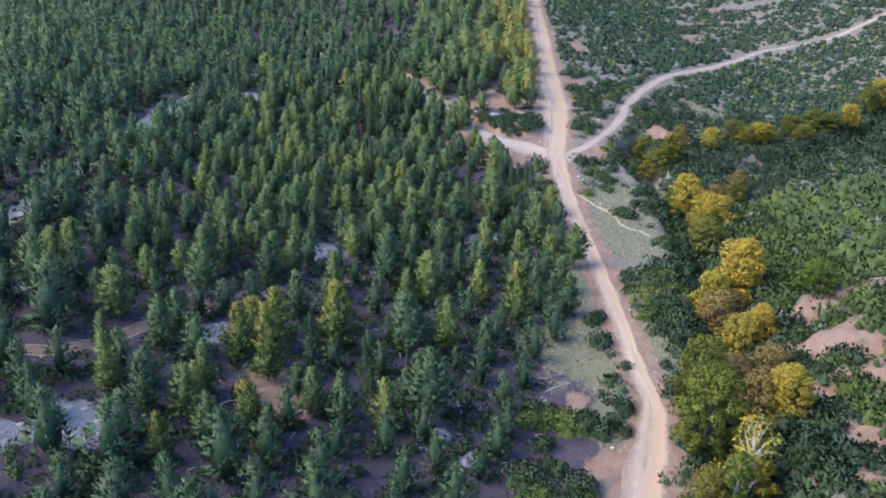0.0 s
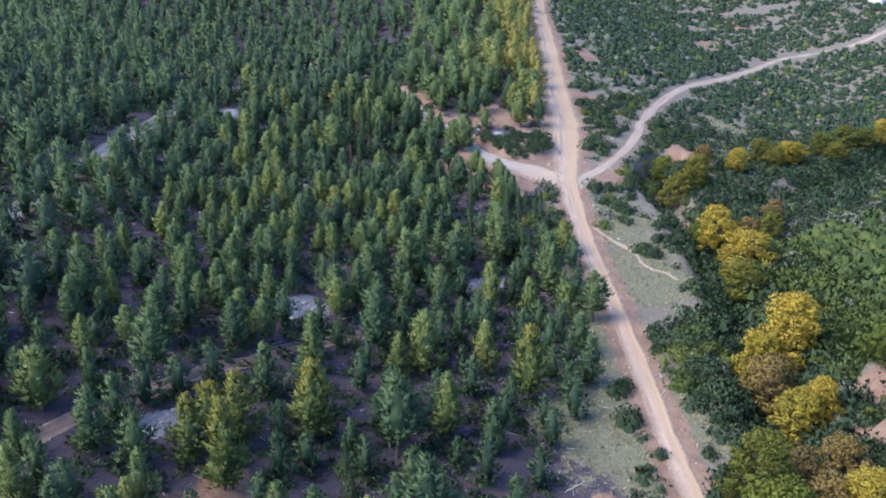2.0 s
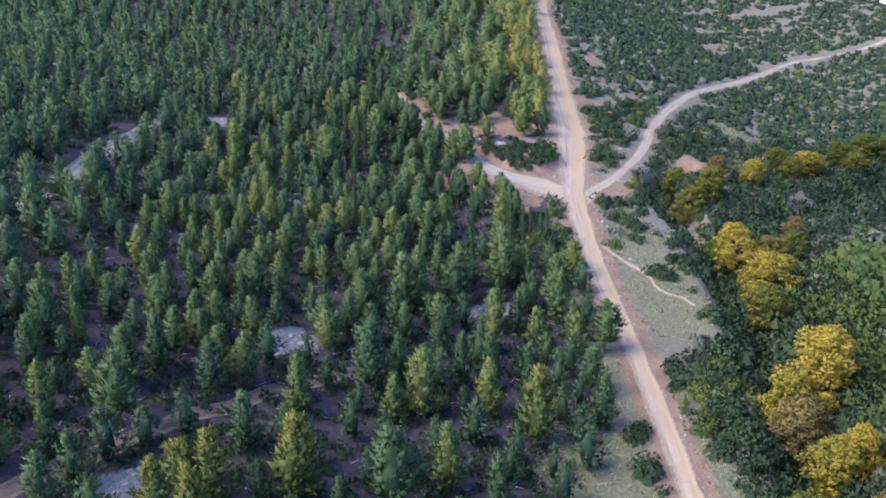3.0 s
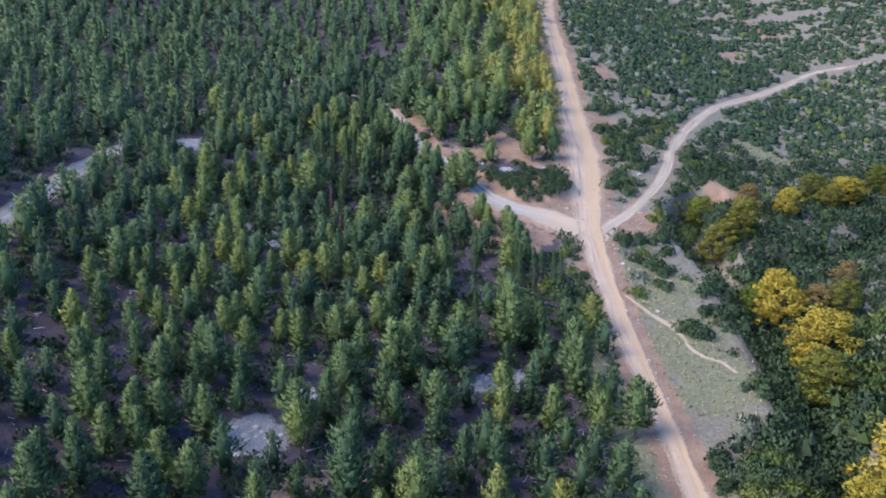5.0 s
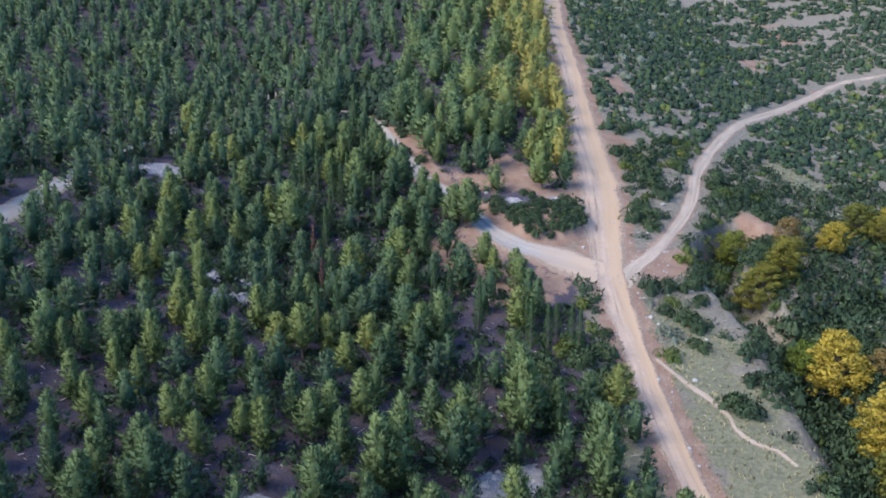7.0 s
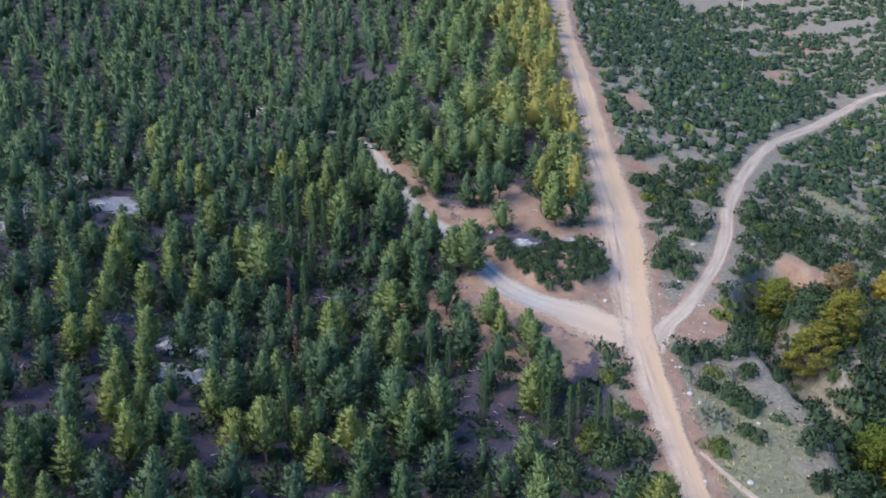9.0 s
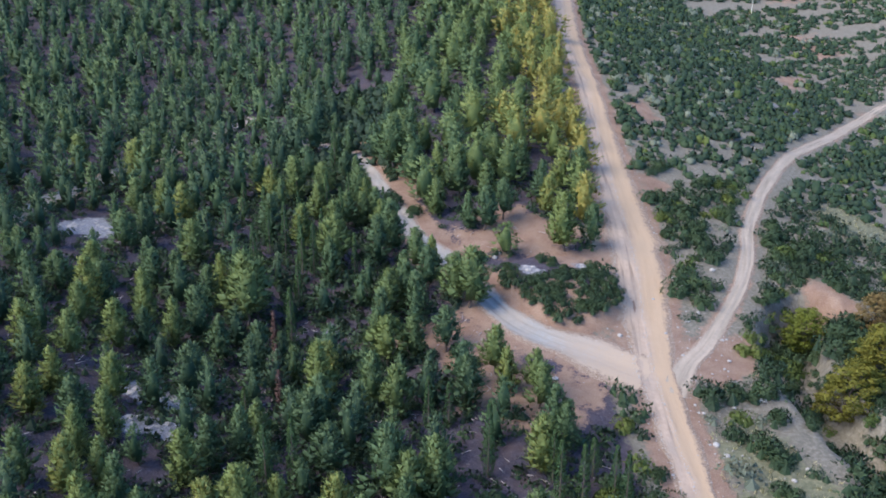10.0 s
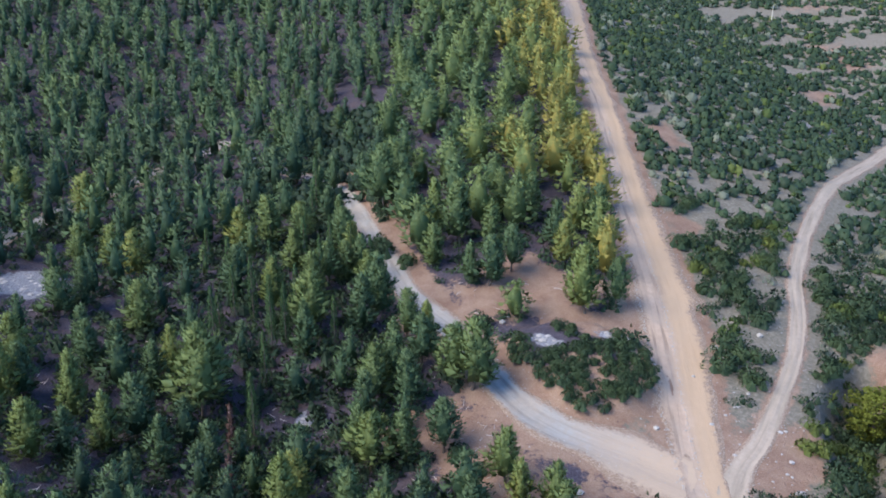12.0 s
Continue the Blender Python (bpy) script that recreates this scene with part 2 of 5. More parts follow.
MAIN_ROAD = [(-40, -150), (-18, -60), (-4, 0), (8, 40), (15, 60), (19, 73), (21.4, 81), (23.0, 87), (23.7, 92), (23.5, 99), (23.7, 107), (23.8, 115), (23.8, 125), (23.7, 136), (23.3, 148), (23.2, 161), (23.2, 176), (24.0, 190), (25.6, 202), (26.6, 214), (27.0, 228), (27.6, 248), (28.6, 269), (29.0, 298), (30.5, 320), (33.6, 353), (38, 400), (44, 460)]
MAIN_WIDTH = [(-150, 4.6), (73, 4.4), (81, 3.6), (87, 2.7), (92, 2.1), (136, 2.5), (161, 3.2), (176, 3.7), (190, 5.2), (205, 6.6), (214, 6.6), (228, 5.7), (269, 4.4), (298, 4.6), (353, 5.6), (460, 5.5)]
RIGHT_TRACK = [(24.3, 180), (27.2, 185.5), (30.1, 189.3), (34.0, 196), (38.4, 204), (42.5, 214), (46.0, 224.5), (51.6, 236.8), (57.8, 248.4), (64.7, 260), (73, 271), (83, 284), (91, 294.5), (106.8, 313), (117, 318), (134, 322), (147, 329), (170, 345)]
LEFT_PATH = [(22.5, 183), (16, 186.8), (12.2, 189), (9, 192), (6.0, 197), (1.6, 205.5), (-1.4, 209.5), (-4.2, 216), (-8.0, 227.5), (-10.4, 235), (-13, 242), (-20, 250), (-28.5, 259), (-35.1, 270)]
FOREST_ROAD = [(-66, 60), (-57, 100), (-54, 120), (-53, 145), (-53, 160), (-53.2, 172), (-53.0, 190), (-53.2, 206), (-52, 222), (-46, 249), (-35.1, 270)]
TRAIL_LINE = [(-60, 76), (-44, 81), (-37, 84), (-29.5, 94), (-24, 102), (-20, 106), (-16.2, 111), (-10, 117), (-4, 121)]


def smooth_line(pts, step=1.0):
    """Points at even steps on a smooth curve through pts."""
    p = np.array(pts, float)
    p = np.vstack([2 * p[0] - p[1], p, 2 * p[-1] - p[-2]])
    out = []
    for i in range(1, len(p) - 2):
        n = max(2, int(np.hypot(*(p[i + 1] - p[i])) / step))
        for k in range(n):
            t = k / n
            out.append(0.5 * (2 * p[i] + (p[i + 1] - p[i - 1]) * t + (2 * p[i - 1] - 5 * p[i] + 4 * p[i + 1] - p[i + 2]) * t ** 2 + (3 * p[i] - p[i - 1] - 3 * p[i + 1] + p[i + 2]) * t ** 3))
    out.append(p[-2])
    return np.array(out)


LINES = {k: smooth_line(v) for k, v in dict(ravine=RAVINE, gully=GULLY, main=MAIN_ROAD, right=RIGHT_TRACK, left=LEFT_PATH, forest=FOREST_ROAD, trail=TRAIL_LINE, side=SIDE_PATH).items()}


SEGMENTS = {k: (v[:-1:2][:len(v[2::2])], v[2::2]) for k, v in LINES.items()}


def away(name, x, y):
    """Distance from a line of the plan."""
    x, y = np.asarray(x, float), np.asarray(y, float)
    a, b = SEGMENTS[name]
    d = b - a
    dd = (d * d).sum(1)
    fx, fy, out = x.ravel(), y.ravel(), np.empty(x.size)
    lo, hi = a.min(0) - 40, a.max(0) + 40
    for i in range(0, x.size, 4000):
        px, py = fx[i:i + 4000], fy[i:i + 4000]
        near = (px > lo[0]) & (px < hi[0]) & (py > lo[1]) & (py < hi[1])
        res = np.full(len(px), 99.0)
        ux, uy = px[near, None] - a[:, 0], py[near, None] - a[:, 1]
        t = np.clip((ux * d[:, 0] + uy * d[:, 1]) / dd, 0, 1)
        if near.any():
            res[near] = np.sqrt(((ux - t * d[:, 0]) ** 2 + (uy - t * d[:, 1]) ** 2).min(1))
        out[i:i + 4000] = res
    return out.reshape(x.shape)


def main_width(y):
    return np.interp(y, [a for a, b in MAIN_WIDTH], [b for a, b in MAIN_WIDTH])


def step(lo, hi, v):
    t = np.clip((v - lo) / (hi - lo), 0, 1)
    return t * t * (3 - 2 * t)


def spot(x, y, cx, cy, rx, ry, turn=0.0, warp=0.22):
    """1 in the middle of an ellipse, 0.5 at its rim, 0 outside."""
    c, s = math.cos(radians(turn)), math.sin(radians(turn))
    k = warp * min(rx, ry)
    x, y = x + k * np.sin(y * 2.1 / min(ry, 4) + cx) + 0.6 * k * np.sin(y * 0.9 + x * 1.3), y + k * np.sin(x * 1.9 / min(rx, 4) + cy) + 0.6 * k * np.sin(x * 1.7 - y * 1.1)
    u, v = ((x - cx) * c + (y - cy) * s) / rx, (-(x - cx) * s + (y - cy) * c) / ry
    return np.clip(1.5 - np.sqrt(u * u + v * v), 0, 1)


def hills(x, y):
    """The lie of the land without cuts."""
    x, y = np.asarray(x, float), np.asarray(y, float)
    z = 14.4 - 0.12 * np.clip(x, -400, 400) / 60 + 6.84 * (np.clip(y, -60, 560) - 192) / 84
    i = 0
    for a in HILL_X:
        for b in HILL_Y:
            z = z + HILLS[i] * np.exp(-((x - a) / 54.0) ** 2 - ((y - b) / 66.0) ** 2)
            i += 1
    return z - 3.6 * np.exp(-((x + 15.6) ** 2 + (y - 187) ** 2) / 17.0 ** 2)


def ripple(x, y):
    return 0.16 * np.sin(x * 0.53 + 1.3 * np.sin(y * 0.31)) * np.sin(y * 0.47 + x * 0.11) + 0.07 * np.sin(x * 1.7 + y * 0.9) * np.sin(y * 1.9 - x * 0.6)


def ground(x, y):
    """Height of the terrain."""
    x, y = np.asarray(x, float), np.asarray(y, float)
    z = hills(x, y)
    road_d = np.minimum(np.minimum(away("main", x, y), away("right", x, y)), away("left", x, y))
    z = z + ripple(x, y) * step(2.0, 6.0, road_d)
    z = z - 3.8 * (1 - step(1.0, 5.5, away("ravine", x, y)))
    z = z - 4.4 * (1 - step(2.2, 4.4, away("gully", x, y)))
    mound = spot(x, y, 14.8, 198.4, 8.2, 7.4, 0, 0.04)
    z = z + 1.4 * step(0.42, 0.66, mound) * step(2.2, 4.2, away("left", x, y))
    z = z - 0.25 * (1 - step(0.0, 2.2, away("left", x, y)))
    # eroded terraces on the slope beyond the ravine
    for (cx, cy, rx, ry, h) in ((58, 107, 13, 4.5, 2.4), (57, 98, 13, 3.6, 2.2), (56, 90, 13, 3.2, 1.5), (55, 206, 7.0, 6.0, 1.0)):
        z = z + h * step(0.38, 0.62, spot(x, y, cx, cy, rx, ry, 0, 0.12))
    return z


def covers(x, y):
    """Shares of bare earth, grass, rock and forest litter."""
    x, y = np.asarray(x, float), np.asarray(y, float)
    z0 = np.zeros(x.shape)
    main, right, left, ravine = (away(k, x, y) for k in ("main", "right", "left", "ravine"))
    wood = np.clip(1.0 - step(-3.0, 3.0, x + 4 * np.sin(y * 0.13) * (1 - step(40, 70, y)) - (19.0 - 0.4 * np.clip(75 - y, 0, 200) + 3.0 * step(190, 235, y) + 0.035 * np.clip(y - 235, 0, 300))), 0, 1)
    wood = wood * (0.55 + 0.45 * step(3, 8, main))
    dirt = z0
    dirt = np.maximum(dirt, 0.8 * (1 - step(0.3, 3.2, main - main_width(y) / 2)))
    dirt = np.maximum(dirt, 0.7 * (1 - step(0.5, 2.4, right)))
    dirt = np.maximum(dirt, 0.95 * (1 - step(1.5, 6.5, left)) * step(-12, -4, x))
    for s in ((11, 213, 9, 7, 0), (16, 207, 7, 4.5, 0), (14.5, 193, 10, 5, 12), (10, 178, 8, 6, 0), (3, 187, 7, 7, 0), (15, 91, 1.6, 2.0, 0), (16.8, 78.5, 2.4, 3.4, 0), (-8, 236, 5, 16, 20), (31, 188, 5, 6, 0), (-17, 84, 4, 5, 0),
              (45.2, 105, 2.0, 2.6, 0), (53, 107.3, 8, 2.2, 10), (46.2, 98.8, 5.0, 3.7, 10), (43, 89.5, 2.6, 1.8, 0), (48.6, 92, 1.9, 5.0, -20), (47, 85, 1.6, 7, -12), (43, 79, 1.8, 3.2, 30), (39.2, 75, 2.4, 3.6, 20), (49.5, 203, 2.8, 4.5, 0), (91, 326, 9, 2.8, 20), (84, 318, 4, 4, 0), (99, 309, 6, 3, 20), (88, 343, 8, 3, 20), (118, 372, 20, 4, 15), (100, 400, 24, 5, 10), (108, 350, 7, 2.5, 0), (96, 372, 9, 3, 30), (120, 392, 12, 3, 10), (84, 395, 5, 9, 0), (38, 263, 2.5, 6, 0), (33, 232, 2.5, 4, 0), (118, 318, 9, 4, 30)):
        dirt = np.maximum(dirt, 0.85 * spot(x, y, *s))
    grass = 0.9 * np.maximum(spot(x, y, 30.5, 148, 6.5, 17), spot(x, y, 31, 166, 5, 9))
    for s in ((16, 105, 6.5, 14, 0), (19.5, 88, 4, 9, 0), (28, 106, 4, 10, 0), (66, 232, 7, 9, 0), (54, 152, 8, 6, 0), (20, 130, 3.5, 18, 0)):
        grass = np.maximum(grass, 0.75 * spot(x, y, *s))
    slope = step(44, 48, x) * (1 - step(-6, 6, y - 152 - 0.55 * (x - 50))) * step(55, 70, y)
    grass = np.maximum(grass, 0.7 * slope)
    grass = grass * step(0.2, 1.2, main - main_width(y) / 2)
    rock = z0
    for s in ROCKS:
        rock = np.maximum(rock, 1.0 * spot(x, y, *s))
    rock = np.maximum(rock, 0.5 * spot(x, y, 68, 300, 26, 10, -35))
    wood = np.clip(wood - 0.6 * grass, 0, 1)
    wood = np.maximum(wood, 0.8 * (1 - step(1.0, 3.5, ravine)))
    return dirt, grass, rock, wood


# limestone showing through the litter: x, y, radii, turn
ROCKS = [(-32.5, 72.4, 4.2, 3.0, 10), (-24.2, 92.5, 3.2, 2.2, 30), (-16.3, 120, 3.6, 3.4, 0), (-38.2, 69.3, 3, 2, 0), (2.3, 78, 1.0, 1.6, 0), (-1.4, 81.3, 2.2, 1.2, 0), (-13.2, 129.9, 2.6, 1.4, 0),
         (7.0, 138, 3.4, 2.4, 20), (-25, 172, 3.4, 2.2, 0), (-24.2, 166, 4.4, 1.6, 0), (-43.5, 208.6, 5, 4, 0), (-11.5, 191.5, 1.0, 1.4, 0), (11.6, 201, 1.7, 1.2, 0), (18.8, 202.6, 2.0, 0.8, 0)]


def part(name, me, mat, parent=None, label=""):
    """Links a mesh as one object under a thing or a part."""
    if mat:
        me.materials.append(mat)
    ob = new(name, me)
    if parent:
        ob.parent = parent
    if label:
        ob["label"] = label
    return ob


def grid_mesh(name, xs, ys, height):
    gx, gy = np.meshgrid(xs, ys)
    v = np.stack([gx, gy, height(gx, gy)], -1).reshape(-1, 3)
    nx, ny = len(xs), len(ys)
    i = (np.arange(ny - 1)[:, None] * nx + np.arange(nx - 1)[None, :]).ravel()
    f = np.stack([i, i + 1, i + 1 + nx, i + nx], -1)
    return poly_mesh(name, v, f, True), gx.ravel(), gy.ravel()


def poly_mesh(name, verts, faces, smooth=False, **attributes):
    """A mesh from arrays of points and equal-sided faces, with per-point float attributes."""
    me = bpy.data.meshes.new(name)
    verts, faces = np.asarray(verts, np.float32), np.asarray(faces, np.int32)
    k = faces.shape[1]
    me.vertices.add(len(verts))
    me.vertices.foreach_set("co", verts.ravel())
    me.loops.add(faces.size)
    me.loops.foreach_set("vertex_index", faces.ravel())
    me.polygons.add(len(faces))
    me.polygons.foreach_set("loop_start", np.arange(0, faces.size, k, dtype=np.int32))
    me.polygons.foreach_set("use_smooth", np.full(len(faces), smooth))
    me.update(calc_edges=True)
    for key, values in attributes.items():
        at = me.attributes.new(key, "FLOAT", "POINT")
        at.data.foreach_set("value", np.asarray(values, np.float32).ravel())
    me.validate()
    return me


def spread(a, lo, hi, fine, b):
    """Coordinates, fine between lo and hi, ever coarser out to a and b."""
    mid = np.arange(lo, hi + 0.01, fine)
    out, s = [hi], fine
    while out[-1] < b:
        s *= 1.13
        out.append(out[-1] + s)
    back, s = [lo], fine
    while back[-1] > a:
        s *= 1.13
        back.append(back[-1] - s)
    return np.concatenate([np.array(back[:0:-1]), mid, np.array(out[1:])])


me, gx, gy = grid_mesh("ground", spread(-2500, -52, 62, 0.8, 2500), spread(-2500, 62, 236, 0.85, 3500), ground)
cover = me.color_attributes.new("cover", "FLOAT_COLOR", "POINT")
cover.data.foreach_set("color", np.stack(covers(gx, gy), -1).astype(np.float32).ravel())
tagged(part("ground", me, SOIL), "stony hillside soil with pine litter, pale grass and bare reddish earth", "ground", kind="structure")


def road(name, line, width, mat, lift, label, rut=0.05):
    """A worn strip on the terrain with wheel ruts and frayed edges."""
    pts = LINES[line]
    d = np.gradient(pts, axis=0)
    d /= np.hypot(d[:, 0], d[:, 1])[:, None]
    side = np.stack([d[:, 1], -d[:, 0]], -1)
    along = np.concatenate([[0], np.cumsum(np.hypot(*np.diff(pts, axis=0).T))])
    us = np.array([-1.3, -1, -0.8, -0.62, -0.45, -0.28, 0, 0.28, 0.45, 0.62, 0.8, 1, 1.3])
    drop = np.array([-0.25, -0.9, 0.0, -0.3, -1.0, -0.3, 0.1, -0.3, -1.0, -0.3, 0.0, -0.9, -0.25])
    verts, lane = [], []
    w = width(pts[:, 1]) if callable(width) else np.interp(along, *zip(*width))
    rnd = np.random.RandomState(len(pts))
    fray = [np.interp(np.arange(len(pts)), np.arange(0, len(pts) + 3, 3), rnd.normal(0, 0.10, len(np.arange(0, len(pts) + 3, 3)))) for _ in range(2)]
    for i, (u, dr) in enumerate(zip(us, drop)):
        half = w / 2 * (1 + (fray[0] if u < 0 else fray[1]) * abs(u))
        xy = pts + side * (u * half)[:, None]
        z = ground(xy[:, 0], xy[:, 1]) + (lift + rut * dr if 0 < i < len(us) - 1 else -0.10)
        verts.append(np.column_stack([xy, z]))
        lane.append(np.column_stack([u * half, along, np.zeros(len(pts))]))
    n = len(us)
    v = np.stack(verts, 1).reshape(-1, 3)
    i = (np.arange(len(pts) - 1)[:, None] * n + np.arange(n - 1)[None, :]).ravel()
    me = poly_mesh(name, v, np.stack([i, i + 1, i + 1 + n, i + n], -1), True, rim=np.tile(np.abs(us), len(pts)))
    at = me.attributes.new("lane", "FLOAT_VECTOR", "POINT")
    at.data.foreach_set("vector", np.stack(lane, 1).reshape(-1).astype(np.float32))
    return tagged(part(name, me, mat), label, "road", kind="structure")


road("road", "main", main_width, ROAD, 0.10, "pale ochre dirt road with wheel ruts climbing the hillside")
road("road", "right", ((0, 3.0), (8, 2.2), (16, 1.8), (60, 2.1), (400, 2.4)), TRACK, 0.075, "narrow pale dirt track winding off through the scrub")
road("road", "left", ((0, 8.0), (5, 6.5), (10, 4.6), (18, 3.4), (50, 3.0), (70, 2.4), (400, 2.2)), GRAVEL, 0.085, "grey gravel side road curving into the pine forest", 0.02)
road("road", "forest", ((0, 3.2), (400, 3.2)), GRAVEL, 0.08, "grey gravel forest road glimpsed between the pines", 0.02)
road("path", "side", ((0, 0.4), (5, 0.6), (9, 0.9), (13, 0.5), (17, 0.7), (24, 0.25)), TRACK, 0.06, "narrow eroded footpath across the dry grass clearing", 0.04)
road("path", "trail", ((0, 1.8), (400, 1.8)), TRAIL, 0.06, "reddish dirt footpath through the pine forest", 0.03)

# ---- plants: shapes ----


def blades_at(pos, way, length, width, rng, out):
    """Leaf or needle blades: three points each, a pale-tip weight from low at the stalk to 1 at the tip, and the side
    on which each faces the light.
    """
    n = len(pos)
    way = way / np.linalg.norm(way, axis=1)[:, None]
    side = np.cross(way, rng.normal(size=(n, 3)))
    side /= np.linalg.norm(side, axis=1)[:, None] + 1e-9
    out = out / (np.linalg.norm(out, axis=1)[:, None] + 1e-9)
    # front of the blade to the outside of the crown
    face = np.cross(side, way)
    side = side * np.where((face * out).sum(1) < 0, -1.0, 1.0)[:, None]
    L, W = length[:, None], width[:, None]
    v = np.stack([pos - side * W * 0.5, pos + side * W * 0.5, pos + way * L], 1)
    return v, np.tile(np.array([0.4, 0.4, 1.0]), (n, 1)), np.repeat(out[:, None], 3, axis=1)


def soft_normals(me, out):
    """Blades shade as part of their rounded tuft."""
    at = me.attributes.new("custom_normal", "FLOAT_VECTOR", "POINT")
    at.data.foreach_set("vector", (out / (np.linalg.norm(out, axis=2)[..., None] + 1e-9)).astype(np.float32).ravel())
    return me


def blade_mesh(name, v, growth_light, out):
    n = len(v)
    return soft_normals(poly_mesh(name, v.reshape(-1, 3), np.arange(3 * n).reshape(n, 3), True, growth_light=growth_light.ravel()), out)


def tube(pts, radii, sides=7):
    """Points and faces of a tapered limb."""
    pts, radii = np.array(pts, float), np.array(radii, float)
    d = np.gradient(pts, axis=0)
    d /= np.linalg.norm(d, axis=1)[:, None] + 1e-9
    ref = np.array([1.0, 0.2, 0.1]) if abs(d[0][2]) > 0.7 else np.array([0, 0, 1.0])
    a = np.cross(d, ref)
    a /= np.linalg.norm(a, axis=1)[:, None]
    b = np.cross(d, a)
    ang = np.arange(sides) * 2 * math.pi / sides
    v = pts[:, None] + radii[:, None, None] * (np.cos(ang)[None, :, None] * a[:, None] + np.sin(ang)[None, :, None] * b[:, None])
    f = []
    for i in range(len(pts) - 1):
        for j in range(sides):
            k = (j + 1) % sides
            f.append((i * sides + j, i * sides + k, (i + 1) * sides + k, (i + 1) * sides + j))
    return v.reshape(-1, 3), np.array(f)


def join(pieces):
    v, f, o = [], [], 0
    for a, b in pieces:
        v.append(a)
        f.append(b + o)
        o += len(a)
    return np.vstack(v), np.vstack(f)


def pine_parts(seed, h=9.0, r=2.5, tufts=66, blades=20, size=0.46, sides=7, bare=0.08, slim=0.75, foot=0.45):
    """A young pine: trunk and limbs, and an uneven crown of rounded upright needle tufts with one to three leaders."""
    rng = np.random.RandomState(seed)
    bend = rng.normal(0, 0.22, 2)
    zs = np.linspace(0, 1, 7)
    axis = np.column_stack([bend[0] * np.sin(zs * 3), bend[1] * np.sin(zs * 2.5), zs * h * 0.95])
    limbs = [tube(axis - np.array([0, 0, 0.3]) * (1 - zs)[:, None], 0.16 * (1 - zs) ** 0.8 + 0.02, sides)]
    tri, grow_light, nrm, pos, way, ln, out_n, gr = [], [], [], [], [], [], [], []
    lobes = rng.uniform(0.60, 1.25, (5, 7))
    shoots = []  # foot, direction, length, width, outward direction, height in the crown

    def stem(t):
        return np.array([np.interp(bare + (0.95 - bare) * t, zs, axis[:, k]) for k in range(3)])

    for i in range(tufts):
        t = ((i + rng.uniform(0.0, 1.0)) / tufts) ** 1.15
        a = i * 2.4 + rng.uniform(-0.5, 0.5)
        body = (1 - t) ** slim * min(1.0, foot + 2.2 * t) + 0.05
        reach = r * body * rng.uniform(0.5, 0.95) * lobes[min(4, int(t * 5)), int((a % 6.283) / 0.9) % 7]
        flat = np.array([math.cos(a), math.sin(a), 0.0])
        run = flat * (0.85 - 0.55 * t) + np.array([0, 0, 0.55 + 0.5 * t]) + rng.normal(0, 0.13, 3)
        run /= np.linalg.norm(run)
        long = (0.85 + 0.36 * reach) * rng.uniform(0.8, 1.2) * (34 / max(24, min(tufts, 40))) ** 0.5
        foot_at = stem(t) + flat * reach * 0.72 + np.array([0, 0, 0.12 * reach])
        if sides > 5 and i % 4 == 0 and t < 0.7:
            limbs.append(tube([stem(t), foot_at, foot_at + run * long * 0.7], [0.05, 0.03, 0.012], 4))
        shoots.append((foot_at, run, long, 0.36 * long * rng.uniform(0.85, 1.2), flat, t))
    for k in range(rng.randint(1, 4)):
        a, off = rng.uniform(0, 6.283), (0.0 if k == 0 else rng.uniform(0.2, 0.34) * r)
        flat = np.array([math.cos(a), math.sin(a), 0.0])
        root = axis[-1] + flat * off - np.array([0, 0, h * (0.07 + 0.12 * (k > 0) * rng.uniform(0.5, 1.2))])
        for j in range(3):
            run = np.array([0, 0, 1.0]) + rng.normal(0, 0.10, 3)
            shoots.append((root + np.array([0, 0, 0.32 * j - 0.3]), run / np.linalg.norm(run), 1.0 - 0.1 * j, 0.27 - 0.07 * j, flat * 0.3, 1.0))
    for p0, run, long, wide, flat, t in shoots:
        u = np.cross(run, (0.31, 0.2, 0.1))
        u /= np.linalg.norm(u)
        w = np.cross(run, u)
        crown = flat * 0.75 + np.array([0, 0, 0.15 + 0.3 * t])
        # paler towards the top: daylight on the crown put into the needle colour
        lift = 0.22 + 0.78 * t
        # the tuft's dense middle
        ang = np.arange(3) * 2.094 + rng.uniform(0, 6)
        rad = np.cos(ang)[:, None] * u + np.sin(ang)[:, None] * w
        ring = p0 + run * long * 0.42 + rad * wide * rng.uniform(0.5, 0.8, (3, 1))
        tip = p0 + run * long * 0.95
        for k in range(3):
            j = (k + 1) % 3
            tri.append([ring[k], ring[j], tip])
            nrm.append([rad[k] * 0.7 + crown, rad[j] * 0.7 + crown, run * 0.5 + crown * 0.8])
            grow_light.append([0.22 * lift, 0.22 * lift, 0.6 * lift])
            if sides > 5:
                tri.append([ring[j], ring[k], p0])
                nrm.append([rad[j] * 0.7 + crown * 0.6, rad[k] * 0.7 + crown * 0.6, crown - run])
                grow_light.append([0.22 * lift, 0.22 * lift, 0.0])
        m = blades if t < 1.0 else max(3, blades * 2 // 3)
        s = rng.uniform(0.08, 1.0, m)
        th = rng.uniform(0, 6.283, m)
        rr = np.cos(th)[:, None] * u + np.sin(th)[:, None] * w
        fat = wide * np.sqrt(np.maximum(0.02, 1 - ((s - 0.42) / 0.6) ** 2))
        pos.append(p0 + run * (s * long)[:, None] + rr * fat[:, None] * 0.85)
        way.append(run * (0.55 + 0.5 * s)[:, None] + np.array([0, 0, 0.3]) + rr * (0.85 - 0.45 * s)[:, None] + rng.normal(0, 0.25, (m, 3)))
